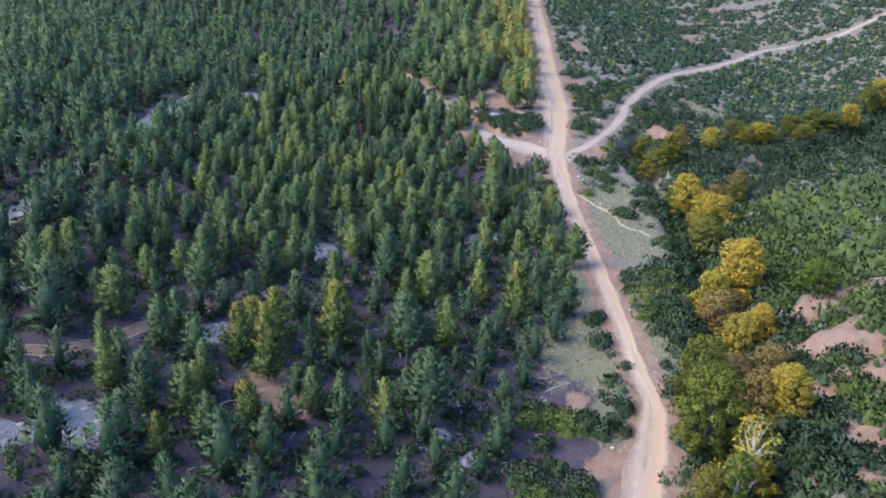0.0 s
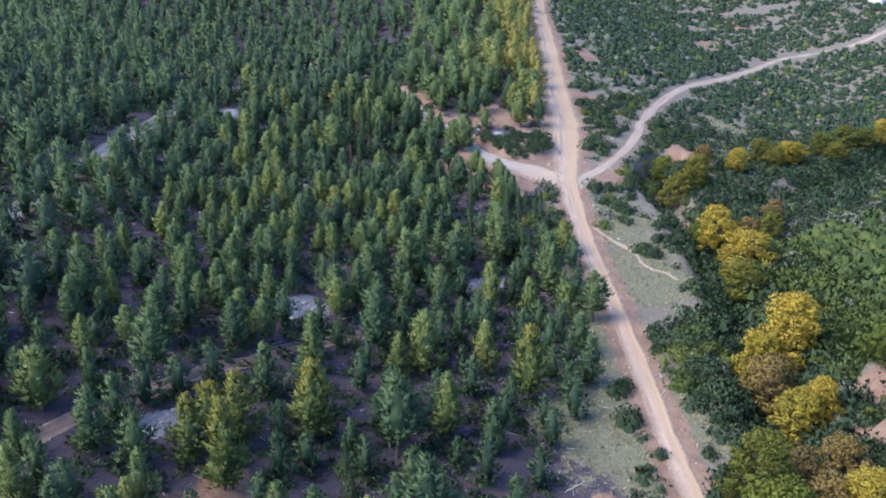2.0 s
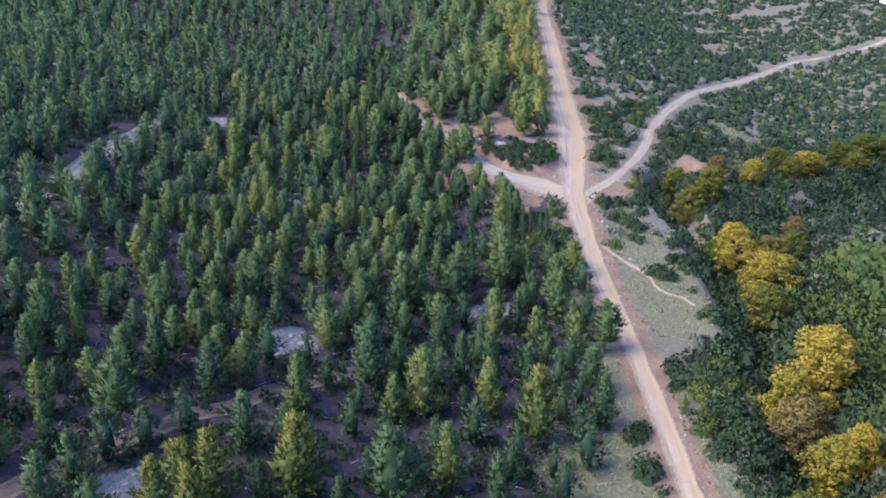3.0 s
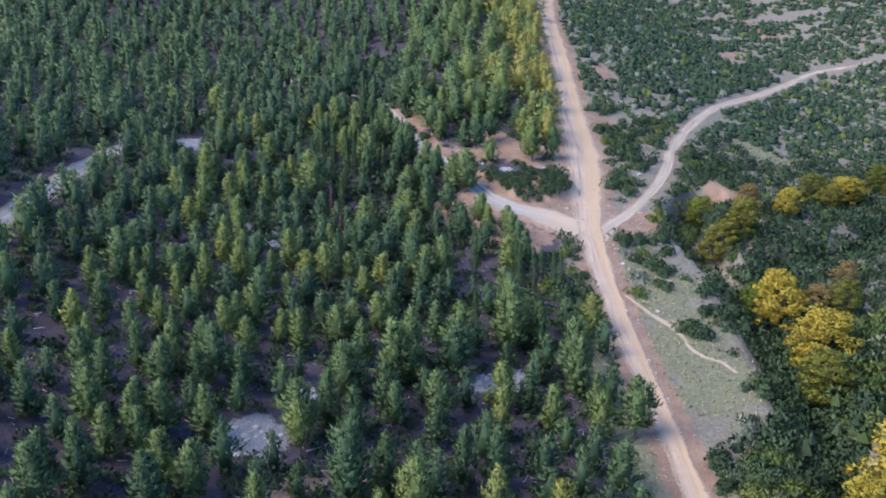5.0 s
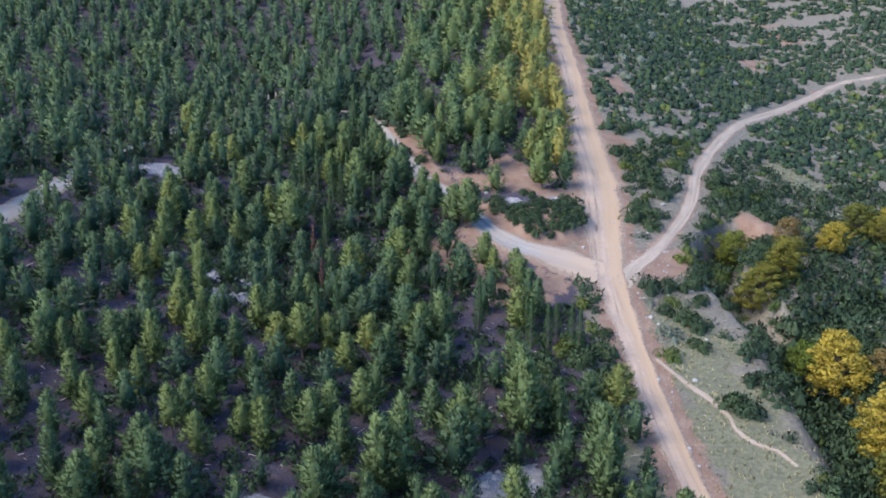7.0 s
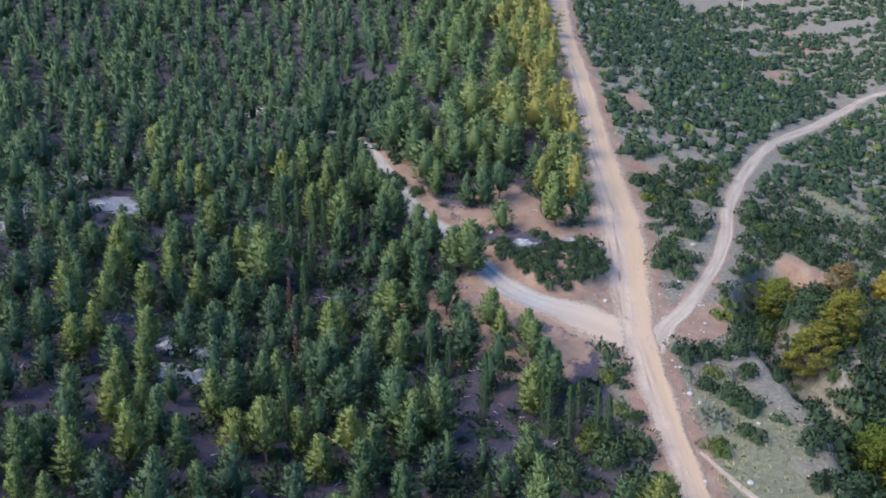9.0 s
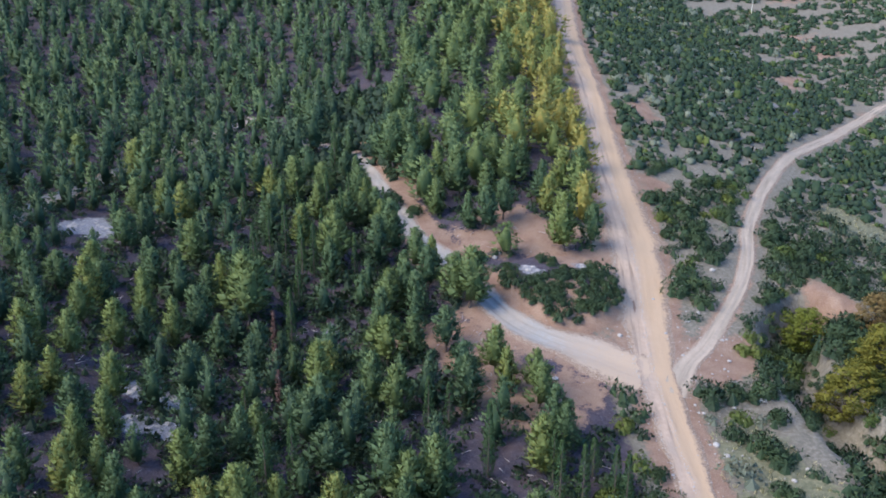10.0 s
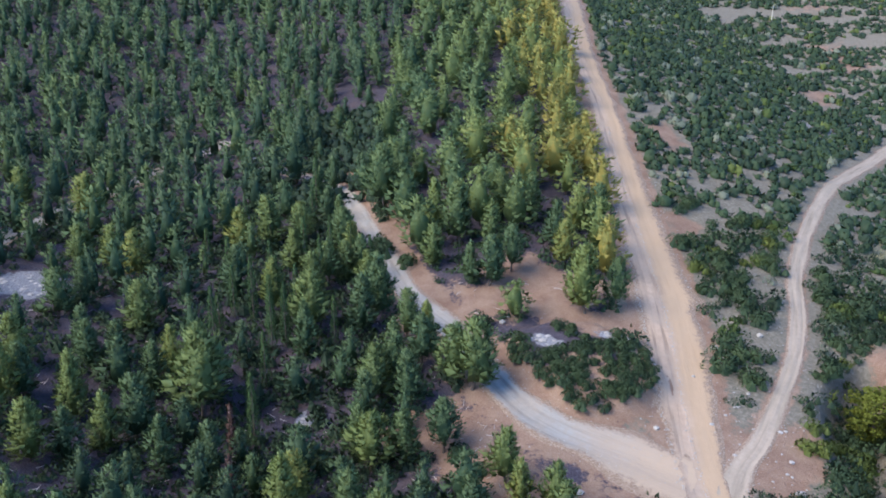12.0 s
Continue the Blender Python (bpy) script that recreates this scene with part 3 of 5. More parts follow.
        ln.append(size * rng.uniform(0.6, 1.3, m))
        out_n.append(rr * 0.7 + crown + run * (s * 0.5 - 0.2)[:, None] + rng.normal(0, 0.2, (m, 3)))
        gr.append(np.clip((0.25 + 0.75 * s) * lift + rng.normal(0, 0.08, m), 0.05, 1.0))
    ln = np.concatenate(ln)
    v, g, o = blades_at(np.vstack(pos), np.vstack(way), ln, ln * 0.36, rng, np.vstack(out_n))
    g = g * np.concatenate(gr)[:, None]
    # the dense middle of the crown, its inner shade put in as the plain dark tone
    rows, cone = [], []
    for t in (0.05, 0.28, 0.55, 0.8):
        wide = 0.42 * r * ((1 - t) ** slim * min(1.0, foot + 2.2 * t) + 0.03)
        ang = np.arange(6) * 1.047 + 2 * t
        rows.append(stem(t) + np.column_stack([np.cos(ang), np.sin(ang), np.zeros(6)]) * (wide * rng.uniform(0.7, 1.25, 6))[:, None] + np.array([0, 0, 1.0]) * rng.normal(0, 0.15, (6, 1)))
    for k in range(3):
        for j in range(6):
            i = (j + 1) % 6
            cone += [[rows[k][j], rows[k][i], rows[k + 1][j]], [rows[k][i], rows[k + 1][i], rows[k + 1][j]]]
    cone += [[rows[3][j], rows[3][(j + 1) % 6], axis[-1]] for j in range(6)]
    cone, tri, nrm, grow_light = np.array(cone), np.array(tri), np.array(nrm), np.array(grow_light)
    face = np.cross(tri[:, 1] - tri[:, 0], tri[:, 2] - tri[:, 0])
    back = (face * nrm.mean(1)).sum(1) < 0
    tri[back], nrm[back], grow_light[back] = tri[back][:, ::-1], nrm[back][:, ::-1], grow_light[back][:, ::-1]
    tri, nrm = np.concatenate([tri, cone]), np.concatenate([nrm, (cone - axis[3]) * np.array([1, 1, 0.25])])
    grow_light = np.concatenate([grow_light, np.zeros(cone.shape[:2])])
    return join(limbs), (np.concatenate([tri, v]), np.concatenate([grow_light, g]), np.concatenate([nrm, o]))


def bush_parts(seed, r=1.3, h=1.5, leaves=800, size=0.24, lobes=8, core=True):
    """A dense dome-shaped shrub of several lobes."""
    rng = np.random.RandomState(seed)
    cs = np.column_stack([rng.normal(0, 0.42 * r, lobes), rng.normal(0, 0.42 * r, lobes), rng.uniform(0.15, 0.45, lobes) * h])
    rs = rng.uniform(0.45, 0.72, lobes) * r
    k = rng.randint(0, lobes, leaves)
    d = rng.normal(size=(leaves, 3))
    d[:, 2] = np.abs(d[:, 2]) * 0.9 - 0.15
    d /= np.linalg.norm(d, axis=1)[:, None]
    pos = cs[k] + d * rs[k][:, None] * rng.uniform(0.75, 1.0, leaves)[:, None] * np.array([1, 1, 0.85 * h / r])
    pos[:, 2] = np.maximum(pos[:, 2], 0.03)
    way = d + rng.normal(0, 0.5, (leaves, 3)) + np.array([0, 0, 0.35])
    ln = size * rng.uniform(0.6, 1.3, leaves)
    v, g, o = blades_at(pos, way, ln, ln * 0.75, rng, d * np.array([1, 1, 1.2]) + (pos - np.array([0, 0, h * 0.2])) * 0.5 / r + rng.normal(0, 0.15, (leaves, 3)))
    if core:
        # heart of the bush: low faceted lobes, darker for lack of pale leaf tips
        q, gq, oq = [], [], []
        for c, rr in zip(cs, rs):
            for i in range(5):
                a0, a1 = i * 1.2566, (i + 1) * 1.2566
                top = c + np.array([0, 0, rr * 0.38 * h / r])
                p0 = np.array([c[0] + rr * 0.62 * math.cos(a0), c[1] + rr * 0.62 * math.sin(a0), -0.1])
                p1 = np.array([c[0] + rr * 0.62 * math.cos(a1), c[1] + rr * 0.62 * math.sin(a1), -0.1])
                q.append([p0, p1, top])
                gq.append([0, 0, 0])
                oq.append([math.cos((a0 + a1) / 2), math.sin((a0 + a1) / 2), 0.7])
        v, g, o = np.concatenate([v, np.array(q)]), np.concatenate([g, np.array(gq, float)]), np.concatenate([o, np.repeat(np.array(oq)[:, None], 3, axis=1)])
    return v, g, o


def dome_parts(seed, r=1.3, h=1.4, domes=3, sprigs=26, size=0.42):
    """A shrub of several grown-together lumpy leafy domes with sprigs."""
    rng = np.random.RandomState(seed)
    n, q, outs, sp, so = 5, [], [], [], []
    for m in range(domes):
        f = 1.0 if m == 0 else rng.uniform(0.45, 0.8)
        a0, dist = rng.uniform(0, 6.283), 0 if m == 0 else rng.uniform(0.5, 0.95) * r
        c = np.array([dist * math.cos(a0), dist * math.sin(a0), 0.0])
        lump = rng.uniform(0.68, 1.15, (3, n))
        rings = []
        for k, (rr, zz) in enumerate(((0.85, -0.05), (0.92, 0.45), (0.52, 0.85))):
            a = np.arange(n) * 2 * math.pi / n + 0.5 * k + a0
            rings.append(c + f * 0.66 * np.column_stack([r * rr * lump[k] * np.cos(a), r * rr * lump[k] * np.sin(a), h * 1.2 * zz * lump[k]]))
        top, own = c + np.array([0, 0, f * 0.66 * h * rng.uniform(1.05, 1.3)]), []
        for k in range(2):
            for j in range(n):
                i = (j + 1) % n
                own += [[rings[k][j], rings[k][i], rings[k + 1][j]], [rings[k][i], rings[k + 1][i], rings[k + 1][j]]]
        own += [[rings[2][j], rings[2][(j + 1) % n], top] for j in range(n)]
        own = np.array(own)
        flat = np.cross(own[:, 1] - own[:, 0], own[:, 2] - own[:, 0])
        flat /= np.linalg.norm(flat, axis=1)[:, None]
        q.append(own)
        outs.append((own - c) / (f * r) + 0.35 * flat[:, None])
        k = max(4, int(sprigs * f / (1 + 0.6 * (domes - 1))))
        d = rng.normal(size=(k, 3))
        d[:, 2] = np.abs(d[:, 2])
        d /= np.linalg.norm(d, axis=1)[:, None]
        sp.append(c + d * np.array([r, r, h * 1.15]) * (0.66 * f * rng.uniform(0.75, 1.12, k))[:, None])
        so.append(d + rng.normal(0, 0.16, (k, 3)) + np.array([0, 0, 0.15]))
    sp, so = np.vstack(sp), np.vstack(so)
    ln = size * rng.uniform(0.7, 1.3, len(sp))
    v, g, o = blades_at(sp, so + rng.normal(0, 0.5, so.shape), ln, ln * 0.72, rng, so)
    q = np.concatenate(q)
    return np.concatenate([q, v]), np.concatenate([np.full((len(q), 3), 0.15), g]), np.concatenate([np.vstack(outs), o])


def broadleaf_parts(seed, h=10.0, r=3.2, clumps=60, leaves=110, size=0.30, trunk_r=0.2, sparse=False, low=0.15):
    """A broad-leaved tree: trunk, limbs, and leaves in clumps round the limb ends."""
    rng = np.random.RandomState(seed)
    fork = h * rng.uniform(0.28, 0.38)
    zs = np.linspace(0, 1, 6)
    lean = rng.normal(0, 0.06 * h, 2)
    axis = np.column_stack([lean[0] * zs ** 2, lean[1] * zs ** 2, zs * h * 0.92])
    trunk = [tube(axis - np.array([0, 0, 0.4]) * (1 - zs)[:, None], trunk_r * (1 - 0.9 * zs) + 0.015, 8)]
    limbs, pos, way, ln, out_n = [], [], [], [], []
    sector = rng.uniform(0.7, 1.25, 6)
    for i in range(clumps):
        t = (i + rng.uniform(0, 1)) / clumps
        a = i * 2.399 + rng.uniform(-0.4, 0.4)
        u = low + (1.0 - low) * t
        rad = r * math.sqrt(max(0.05, 1 - ((u - 0.42) / 0.62) ** 2)) * rng.uniform(0.35, 1.0) * sector[int((a % 6.283) / 1.05)]
        s = min(0.9, max(0.12, u - 0.22))
        base = np.array([np.interp(s, zs, axis[:, k]) for k in range(3)])
        end = np.array([base[0] + rad * math.cos(a), base[1] + rad * math.sin(a), u * h])
        mid = (base + end) / 2 + np.array([0, 0, 0.25]) + rng.normal(0, 0.15, 3)
        if i % 2 == 0 or sparse:
            limbs.append(tube([base, mid, end], [trunk_r * 0.42 * (1 - 0.6 * u), trunk_r * 0.24, 0.015], 5))
        m = leaves if not (sparse and t > 0.55) else leaves // 5
        cr = r * rng.uniform(0.13, 0.27)
        d = rng.normal(size=(m, 3))
        d /= np.linalg.norm(d, axis=1)[:, None]
        pos.append(end + d * cr * (rng.uniform(0.35, 1, m) ** 0.5)[:, None] * np.array([1, 1, 0.8]))
        way.append(d + rng.normal(0, 0.6, (m, 3)) + np.array([0, 0, 0.2]))
        ln.append(size * rng.uniform(0.6, 1.25, m))
        out_n.append(d + 0.5 * (end - np.array([base[0], base[1], 0.45 * h])) / r + rng.normal(0, 0.1, (m, 3)))
    return join(trunk), join(limbs), blades_at(np.vstack(pos), np.vstack(way), np.concatenate(ln), np.concatenate(ln) * 0.9, rng, np.vstack(out_n))


def cypress_parts(seed, h=9.0, r=0.8, blades=1300, size=0.30):
    rng = np.random.RandomState(seed)
    t = rng.uniform(0.0, 1, blades)
    prof = r * (1 - t) ** 0.6 * np.minimum(1, 0.55 + 2.2 * t) + 0.04
    a = rng.uniform(0, 6.283, blades)
    rad = prof * rng.uniform(0.6, 1.05, blades)
    pos = np.column_stack([rad * np.cos(a), rad * np.sin(a), 0.25 + t * (h - 0.6)])
    way = np.column_stack([np.cos(a) * 0.35, np.sin(a) * 0.35, np.full(blades, 1.0)]) + rng.normal(0, 0.2, (blades, 3))
    ln = size * rng.uniform(0.6, 1.2, blades)
    crown = blades_at(pos, way, ln, ln * 0.34, rng, np.column_stack([np.cos(a), np.sin(a), np.full(blades, 0.3)]) + rng.normal(0, 0.2, (blades, 3)))
    trunk = tube([(0, 0, -0.3), (0, 0, h * 0.5), (0, 0, h * 0.96)], [0.12, 0.07, 0.015], 7)
    return trunk, crown


def tree_thing(name, trunk, crown, bark, leaf, label, category="tree", limbs=None, group="", bark_limb=None):
    """A tree: an empty at its foot with trunk and crown under it."""
    ob = new(name)
    t = part("trunk", poly_mesh("trunk", trunk[0], trunk[1], True), bark, ob)
    if limbs is not None:
        part("limb", poly_mesh("limb", limbs[0], limbs[1], True), bark_limb or bark, t)
    part("crown", blade_mesh("crown", *crown), leaf, ob)
    return tagged(ob, label, category, group)


def stand(x, y, turn, s, sz=None, sink=0.0):
    m = pose(x, y, float(ground(x, y)) - sink, 0, 0, turn)
    return m @ Matrix.Diagonal((s, s, sz or s, 1))


def scatter_mesh(name, variants, spots):
    """Many plants in one mesh. spots: x, y, z, turn, width, height, tint."""
    vs, gs, ts, os_ = [], [], [], []
    for i, (x, y, z, turn, s, sz, tint) in enumerate(spots):
        v, g, o = variants[i % len(variants)]
        c, sn = math.cos(turn), math.sin(turn)
        spin = np.array([[c, sn, 0], [-sn, c, 0], [0, 0, 1]])
        vs.append((v @ spin) * np.array([s, s, sz]) + np.array([x, y, z]))
        gs.append(g)
        os_.append(o @ spin)
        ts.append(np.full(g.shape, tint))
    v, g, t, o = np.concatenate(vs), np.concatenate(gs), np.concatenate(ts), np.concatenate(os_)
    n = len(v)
    return soft_normals(poly_mesh(name, v.reshape(-1, 3), np.arange(3 * n).reshape(n, 3), True, growth_light=g.ravel(), tint=t.ravel()), o)


# ---- the pine forest ----
# single pines: x, y, height
PINES_BY_THE_TRAIL = [(-21.3, 72.5, 5.3), (-15.8, 73.9, 4.7), (-28, 75, 6), (-24.3, 75.6, 5.5), (-32.2, 77.4, 5.9), (-23.9, 78.4, 4.5), (-9.9, 78.7, 6.6), (-5.8, 80, 5.8), (-13.1, 80.2, 5.3), (-23.5, 80.6, 5.6), (-1.2, 82.9, 8.4), (-34.1, 83.4, 4.8), (-29.2, 85.9, 6), (-35, 90, 5.9), (-32, 93.2, 4.9), (-4.3, 94.8, 8.6), (-37.2, 96.3, 4.8), (5.1, 97.5, 6.1), (-44.4, 97.6, 5.3), (-34.1, 98.2, 5), (-27.9, 99.1, 6.8), (-17.5, 99.5, 6), (0.5, 99.9, 6.9), (-43.1, 100.2, 5.7), (-40.3, 101.7, 4.8), (-31.4, 102.5, 4.6), (-37.3, 103.5, 5.5), (-29.1, 105, 6.3), (-38.3, 106.1, 4.4), (-13.8, 106.9, 6.4), (-22.1, 107.2, 5.9)]
PINES_BY_THE_SLABS = [(-27.2, 108.5, 6.2), (-30.3, 108.8, 4.4), (-38.3, 109.1, 6.3), (-4.5, 109.7, 5.4), (-19.1, 109.8, 5.8), (-35.4, 110.1, 4.4), (-22, 111.3, 5.1), (-1.6, 111.4, 7.5), (16.8, 112.9, 6.1), (-7.2, 113, 8.6), (-26.6, 113.1, 4.9), (5.1, 113.5, 6.5), (-24.6, 113.7, 4.7), (-34.1, 115.8, 5.1), (-43.3, 115.9, 4.7), (-4.5, 116.1, 6.2), (-41, 116.1, 4.5), (-29.2, 116.2, 5.2), (-25.7, 116.2, 5), (-23.7, 117.5, 5.4), (-20.3, 117.9, 5.4), (-26, 118.3, 4.7), (-30.1, 118.4, 4.8), (2.4, 118.8, 6.3), (-12.4, 119.2, 5.3), (5.4, 119.7, 6.4), (-39.6, 119.9, 4.5), (17.1, 120.1, 5.6), (-37.6, 121, 4.6), (-12.9, 121.6, 5.9), (-29.9, 121.9, 5.1)]
PINES_OF_THE_SLOPE = [(-8, 123.1, 5.5), (-32.7, 123.6, 4.9), (-10.2, 123.9, 6.2), (-25.4, 124.3, 5.4), (-0.2, 124.4, 5.1), (-22.7, 125.4, 4.5), (-4.4, 126.4, 5), (-28.6, 126.9, 4.9), (-21.5, 127.2, 6.3), (-25.6, 127.3, 5.3), (-33.2, 127.3, 4.3), (-19, 127.4, 5), (6.2, 127.4, 5.6), (-0.2, 128.5, 5.9), (-5.2, 128.6, 5.6), (16.4, 128.9, 5.5), (-9.7, 129.3, 6.3), (-22.1, 129.5, 4.8), (19.9, 129.6, 6.8), (11.3, 129.7, 5.4), (-35.4, 130.1, 4.8), (-8.3, 131.4, 5.8), (-26.6, 131.8, 4.8), (-23.5, 131.9, 4.4), (16.3, 132.1, 5.4), (-38, 132.2, 4.3), (6.3, 132.5, 5.6), (9.5, 133.2, 5.5), (-19.7, 133.6, 4.7), (-5.1, 133.7, 7.7), (-28.8, 134.9, 4.9)]
PINES_OF_THE_TERRACE = [(-2.7, 134.9, 7.3), (-34.6, 135.6, 4.6), (-22.5, 136, 4.7), (15.1, 136.6, 6.9), (-14.8, 137, 5), (2, 137, 7.1), (-8.1, 137.1, 5.3), (-16.8, 137.6, 4.2), (-31, 138.3, 4.8), (-21.6, 138.6, 4.6), (15.2, 138.8, 8.1), (-3.2, 138.9, 6.7), (-11.1, 139.5, 5.3), (-37.4, 140.2, 4.7), (-20.2, 140.2, 5), (-9.3, 141, 5.4), (-26.5, 141.2, 4.6), (2.4, 141.4, 7.2), (-28.5, 141.7, 4.7), (-13.1, 142.3, 5), (-35.8, 143, 4.6), (-33.6, 143.1, 4.5), (-7, 144.1, 5.3), (-0.3, 144.4, 5.5), (-32.6, 144.9, 4.7), (8.2, 145.3, 8.3), (-17.4, 145.7, 4.7), (-30.3, 145.8, 5.1), (-26.8, 146, 5.7), (11.6, 146.1, 6), (-29.3, 148, 4.3)]
PINES_OF_THE_HOLLOW = [(8.1, 148, 8.1), (-2.5, 149.6, 5), (-23.8, 150.3, 5.5), (15.4, 150.8, 4.7), (-35.7, 151, 4.8), (-20.2, 151.2, 4.6), (18.6, 151.2, 5.3), (-9.5, 152, 4.3), (-5.7, 152, 4.8), (-16.2, 153.1, 4.7), (-22.6, 153.8, 5), (-14, 154, 5.9), (-5.1, 154.1, 4.9), (-29.9, 154.9, 4.8), (-26.5, 155, 5), (-11.4, 155.3, 4.7), (-7, 155.8, 5.2), (-2.1, 156.1, 5.2), (-24.5, 156.3, 4.5), (8.1, 157.5, 4.6), (-19.1, 158.3, 5), (-1.7, 158.9, 5.6), (-27.5, 159.4, 4.8), (0.3, 159.9, 6.6), (-3.8, 160.1, 6.6), (-18, 161.5, 4.6), (-8.3, 162.4, 5.1), (-26.1, 162.7, 4.8), (-15.6, 163.1, 5.1), (-29.4, 163.4, 4.4), (-33.1, 164.5, 4.6)]
PINES_BY_THE_SIDE_ROAD = [(-36.6, 165.6, 4.8), (-14.9, 165.7, 4.5), (9.6, 166.2, 5.5), (-10.4, 166.4, 5.5), (-32.9, 168.3, 4.2), (-27.7, 168.6, 5), (12.4, 169.3, 5.2), (11.3, 171.6, 5.2), (-3.2, 173, 5.3), (-37.7, 173.8, 5.4), (-33.7, 174.9, 5.1), (3.3, 175.1, 5.5), (-5.9, 175.4, 5.7), (10.3, 176, 4.8), (-10.9, 176, 6.3), (10.2, 178.3, 4.7), (7.4, 178.8, 4.6), (-31.1, 179.3, 5.3), (-10.9, 179.3, 5.1), (-28.7, 180.5, 4.7), (6.4, 181.7, 5.3), (-21.8, 182, 5.2), (-18.1, 182.7, 5.2), (-35.7, 182.8, 4.6), (-26.8, 183.4, 5.4), (-4.9, 184.1, 5.4), (-1.8, 184.8, 5), (-36.1, 185.7, 5.9), (-25.2, 185.9, 6), (-5.9, 186.1, 5.3), (1.3, 186.2, 5.1)]
PINES_OF_THE_BANK = [(-30.4, 186.4, 5.2), (-35.1, 187.9, 5), (-40.3, 188.8, 4.6), (-31.5, 189.2, 4.9), (-20.8, 191.1, 8.6), (-6.1, 191.3, 5.2), (-37.6, 192, 5.1), (-2.3, 192.8, 5.8), (-25.3, 193, 5.2), (-5.3, 193.6, 4.7), (-31.8, 194.3, 5.2), (-21.5, 194.5, 7.2), (4, 194.9, 7.1), (-29.7, 195.7, 4.7), (-5.4, 195.9, 4.7), (-24.9, 196.5, 5.1), (-3.3, 197, 5), (2.1, 197.1, 5.1), (-33.4, 197.3, 4.7), (-0.9, 198.7, 5.3), (-12.6, 200.5, 6), (-29.3, 202.4, 5.6), (-38.1, 202.9, 5), (-7.3, 204.5, 6.4), (-12.3, 204.6, 6.7), (-36.1, 205.4, 5.6), (-5.7, 208.5, 6.5), (16.8, 208.5, 7.5), (-17, 209.6, 5.5), (20.5, 210.4, 5.7), (-21.5, 210.6, 6)]
PINES_OF_THE_RIDGE = [(-13.2, 211.3, 5.2), (6.5, 213.5, 5.8), (4.5, 213.8, 4.9), (-11.7, 214.1, 5), (-33.5, 215.2, 5.5), (-8, 215.4, 5), (-40, 215.7, 5.2), (-36.9, 216.7, 5.2), (9.3, 216.8, 5.6), (-16, 217.5, 5), (0.1, 218, 5), (15.9, 218.8, 5.6), (7.3, 222, 5.8), (-10.9, 222.4, 5.4), (15, 222.7, 5.8), (-23.7, 223.5, 5.4), (3.5, 223.7, 7.2), (-20.3, 223.8, 6.5), (-16.4, 225.2, 5.1), (0.4, 226.7, 6.7), (18.4, 227.5, 6), (21.3, 227.8, 6), (-33.1, 228.4, 6), (-44.6, 230.3, 6.8), (13.1, 230.8, 5.5), (8.8, 232.3, 5.5), (-54, 233.2, 5.5), (-4.2, 233.8, 7), (-6.5, 234.2, 8.5), (-41.5, 236.4, 6.3)]
SUNLIT_PINES = [(-24.8, 68.9, 4.9), (-18.6, 75.2, 5.3), (-18.4, 85.2, 8.2), (-21.7, 87.4, 6.4), (-20.6, 91.1, 5.6), (-18.2, 91.1, 7.3), (-12.1, 94.9, 8.1), (9.4, 108.9, 8.6)]
CYPRESSES = [(-8.3, 87.1, 6.8), (-7.7, 85.6, 4.4), (4.4, 150.5, 4.9), (12.6, 162.5, 6), (16.1, 161.7, 6), (10.4, 165.1, 5.4), (-15.6, 188.5, 7.3), (-0.4, 171.9, 5.5), (-16.9, 170.3, 3.6), (-13.3, 171.3, 3.6), (1.5, 172.2, 4.9), (4.8, 165, 7.5), (10.7, 162.6, 6.3), (14.1, 166.4, 4.1), (15.4, 163.2, 5.7), (-26.6, 219.2, 4.9), (-22.2, 205, 4.1), (-16.6, 192.1, 4.7)]


def free_of_roads(x, y, gap=1.4):
    return (away("main", x, y) - main_width(y) / 2 > gap) & (away("left", x, y) > np.where(np.asarray(y) > 238, 1.6, 1.8 + gap)) & (away("forest", x, y) > np.where((np.asarray(y) > 150) & (np.asarray(y) < 192), 3.4, 1.0 + 0.6 * gap)) & (away("right", x, y) > 1.3 + gap) & (away("trail", x, y) > 0.7 + gap * 0.7)


def clearing(x, y):
    """The open ground between the road and the ravine's bank."""
    bank = np.interp(y, [122, 128, 134, 142, 160, 167, 181, 194, 200], [27, 33, 37, 39.5, 41, 39, 36.5, 35, 33])
    return (x > 24) & (x < bank + 1.3 * np.sin(y * 0.71) + 0.8 * np.sin(y * 1.9 + x)) & (y > 122) & (y < 200)


def wood_edge(y):
    """The forest's border along the road."""
    return np.interp(y, [0, 75, 95, 120, 150, 172, 182, 205, 211, 222, 235, 280, 340, 460], [-22, 6, 11.5, 19.5, 20.0, 12, 5, 3, 20.5, 22.3, 23.4, 24.6, 26, 34])


class Plots:
    """Keeps planted spots apart."""

    def __init__(self, cell=3.0):
        self.cell, self.taken = cell, {}

    def fits(self, x, y, gap):
        i, j = int(x // self.cell), int(y // self.cell)
        n = int(gap // self.cell) + 1
        for a in range(i - n, i + n + 1):
            for b in range(j - n, j + n + 1):
                for (px, py) in self.taken.get((a, b), ()):
                    if (px - x) ** 2 + (py - y) ** 2 < gap * gap:
                        return False
        return True

    def put(self, x, y):
        self.taken.setdefault((int(x // self.cell), int(y // self.cell)), []).append((x, y))


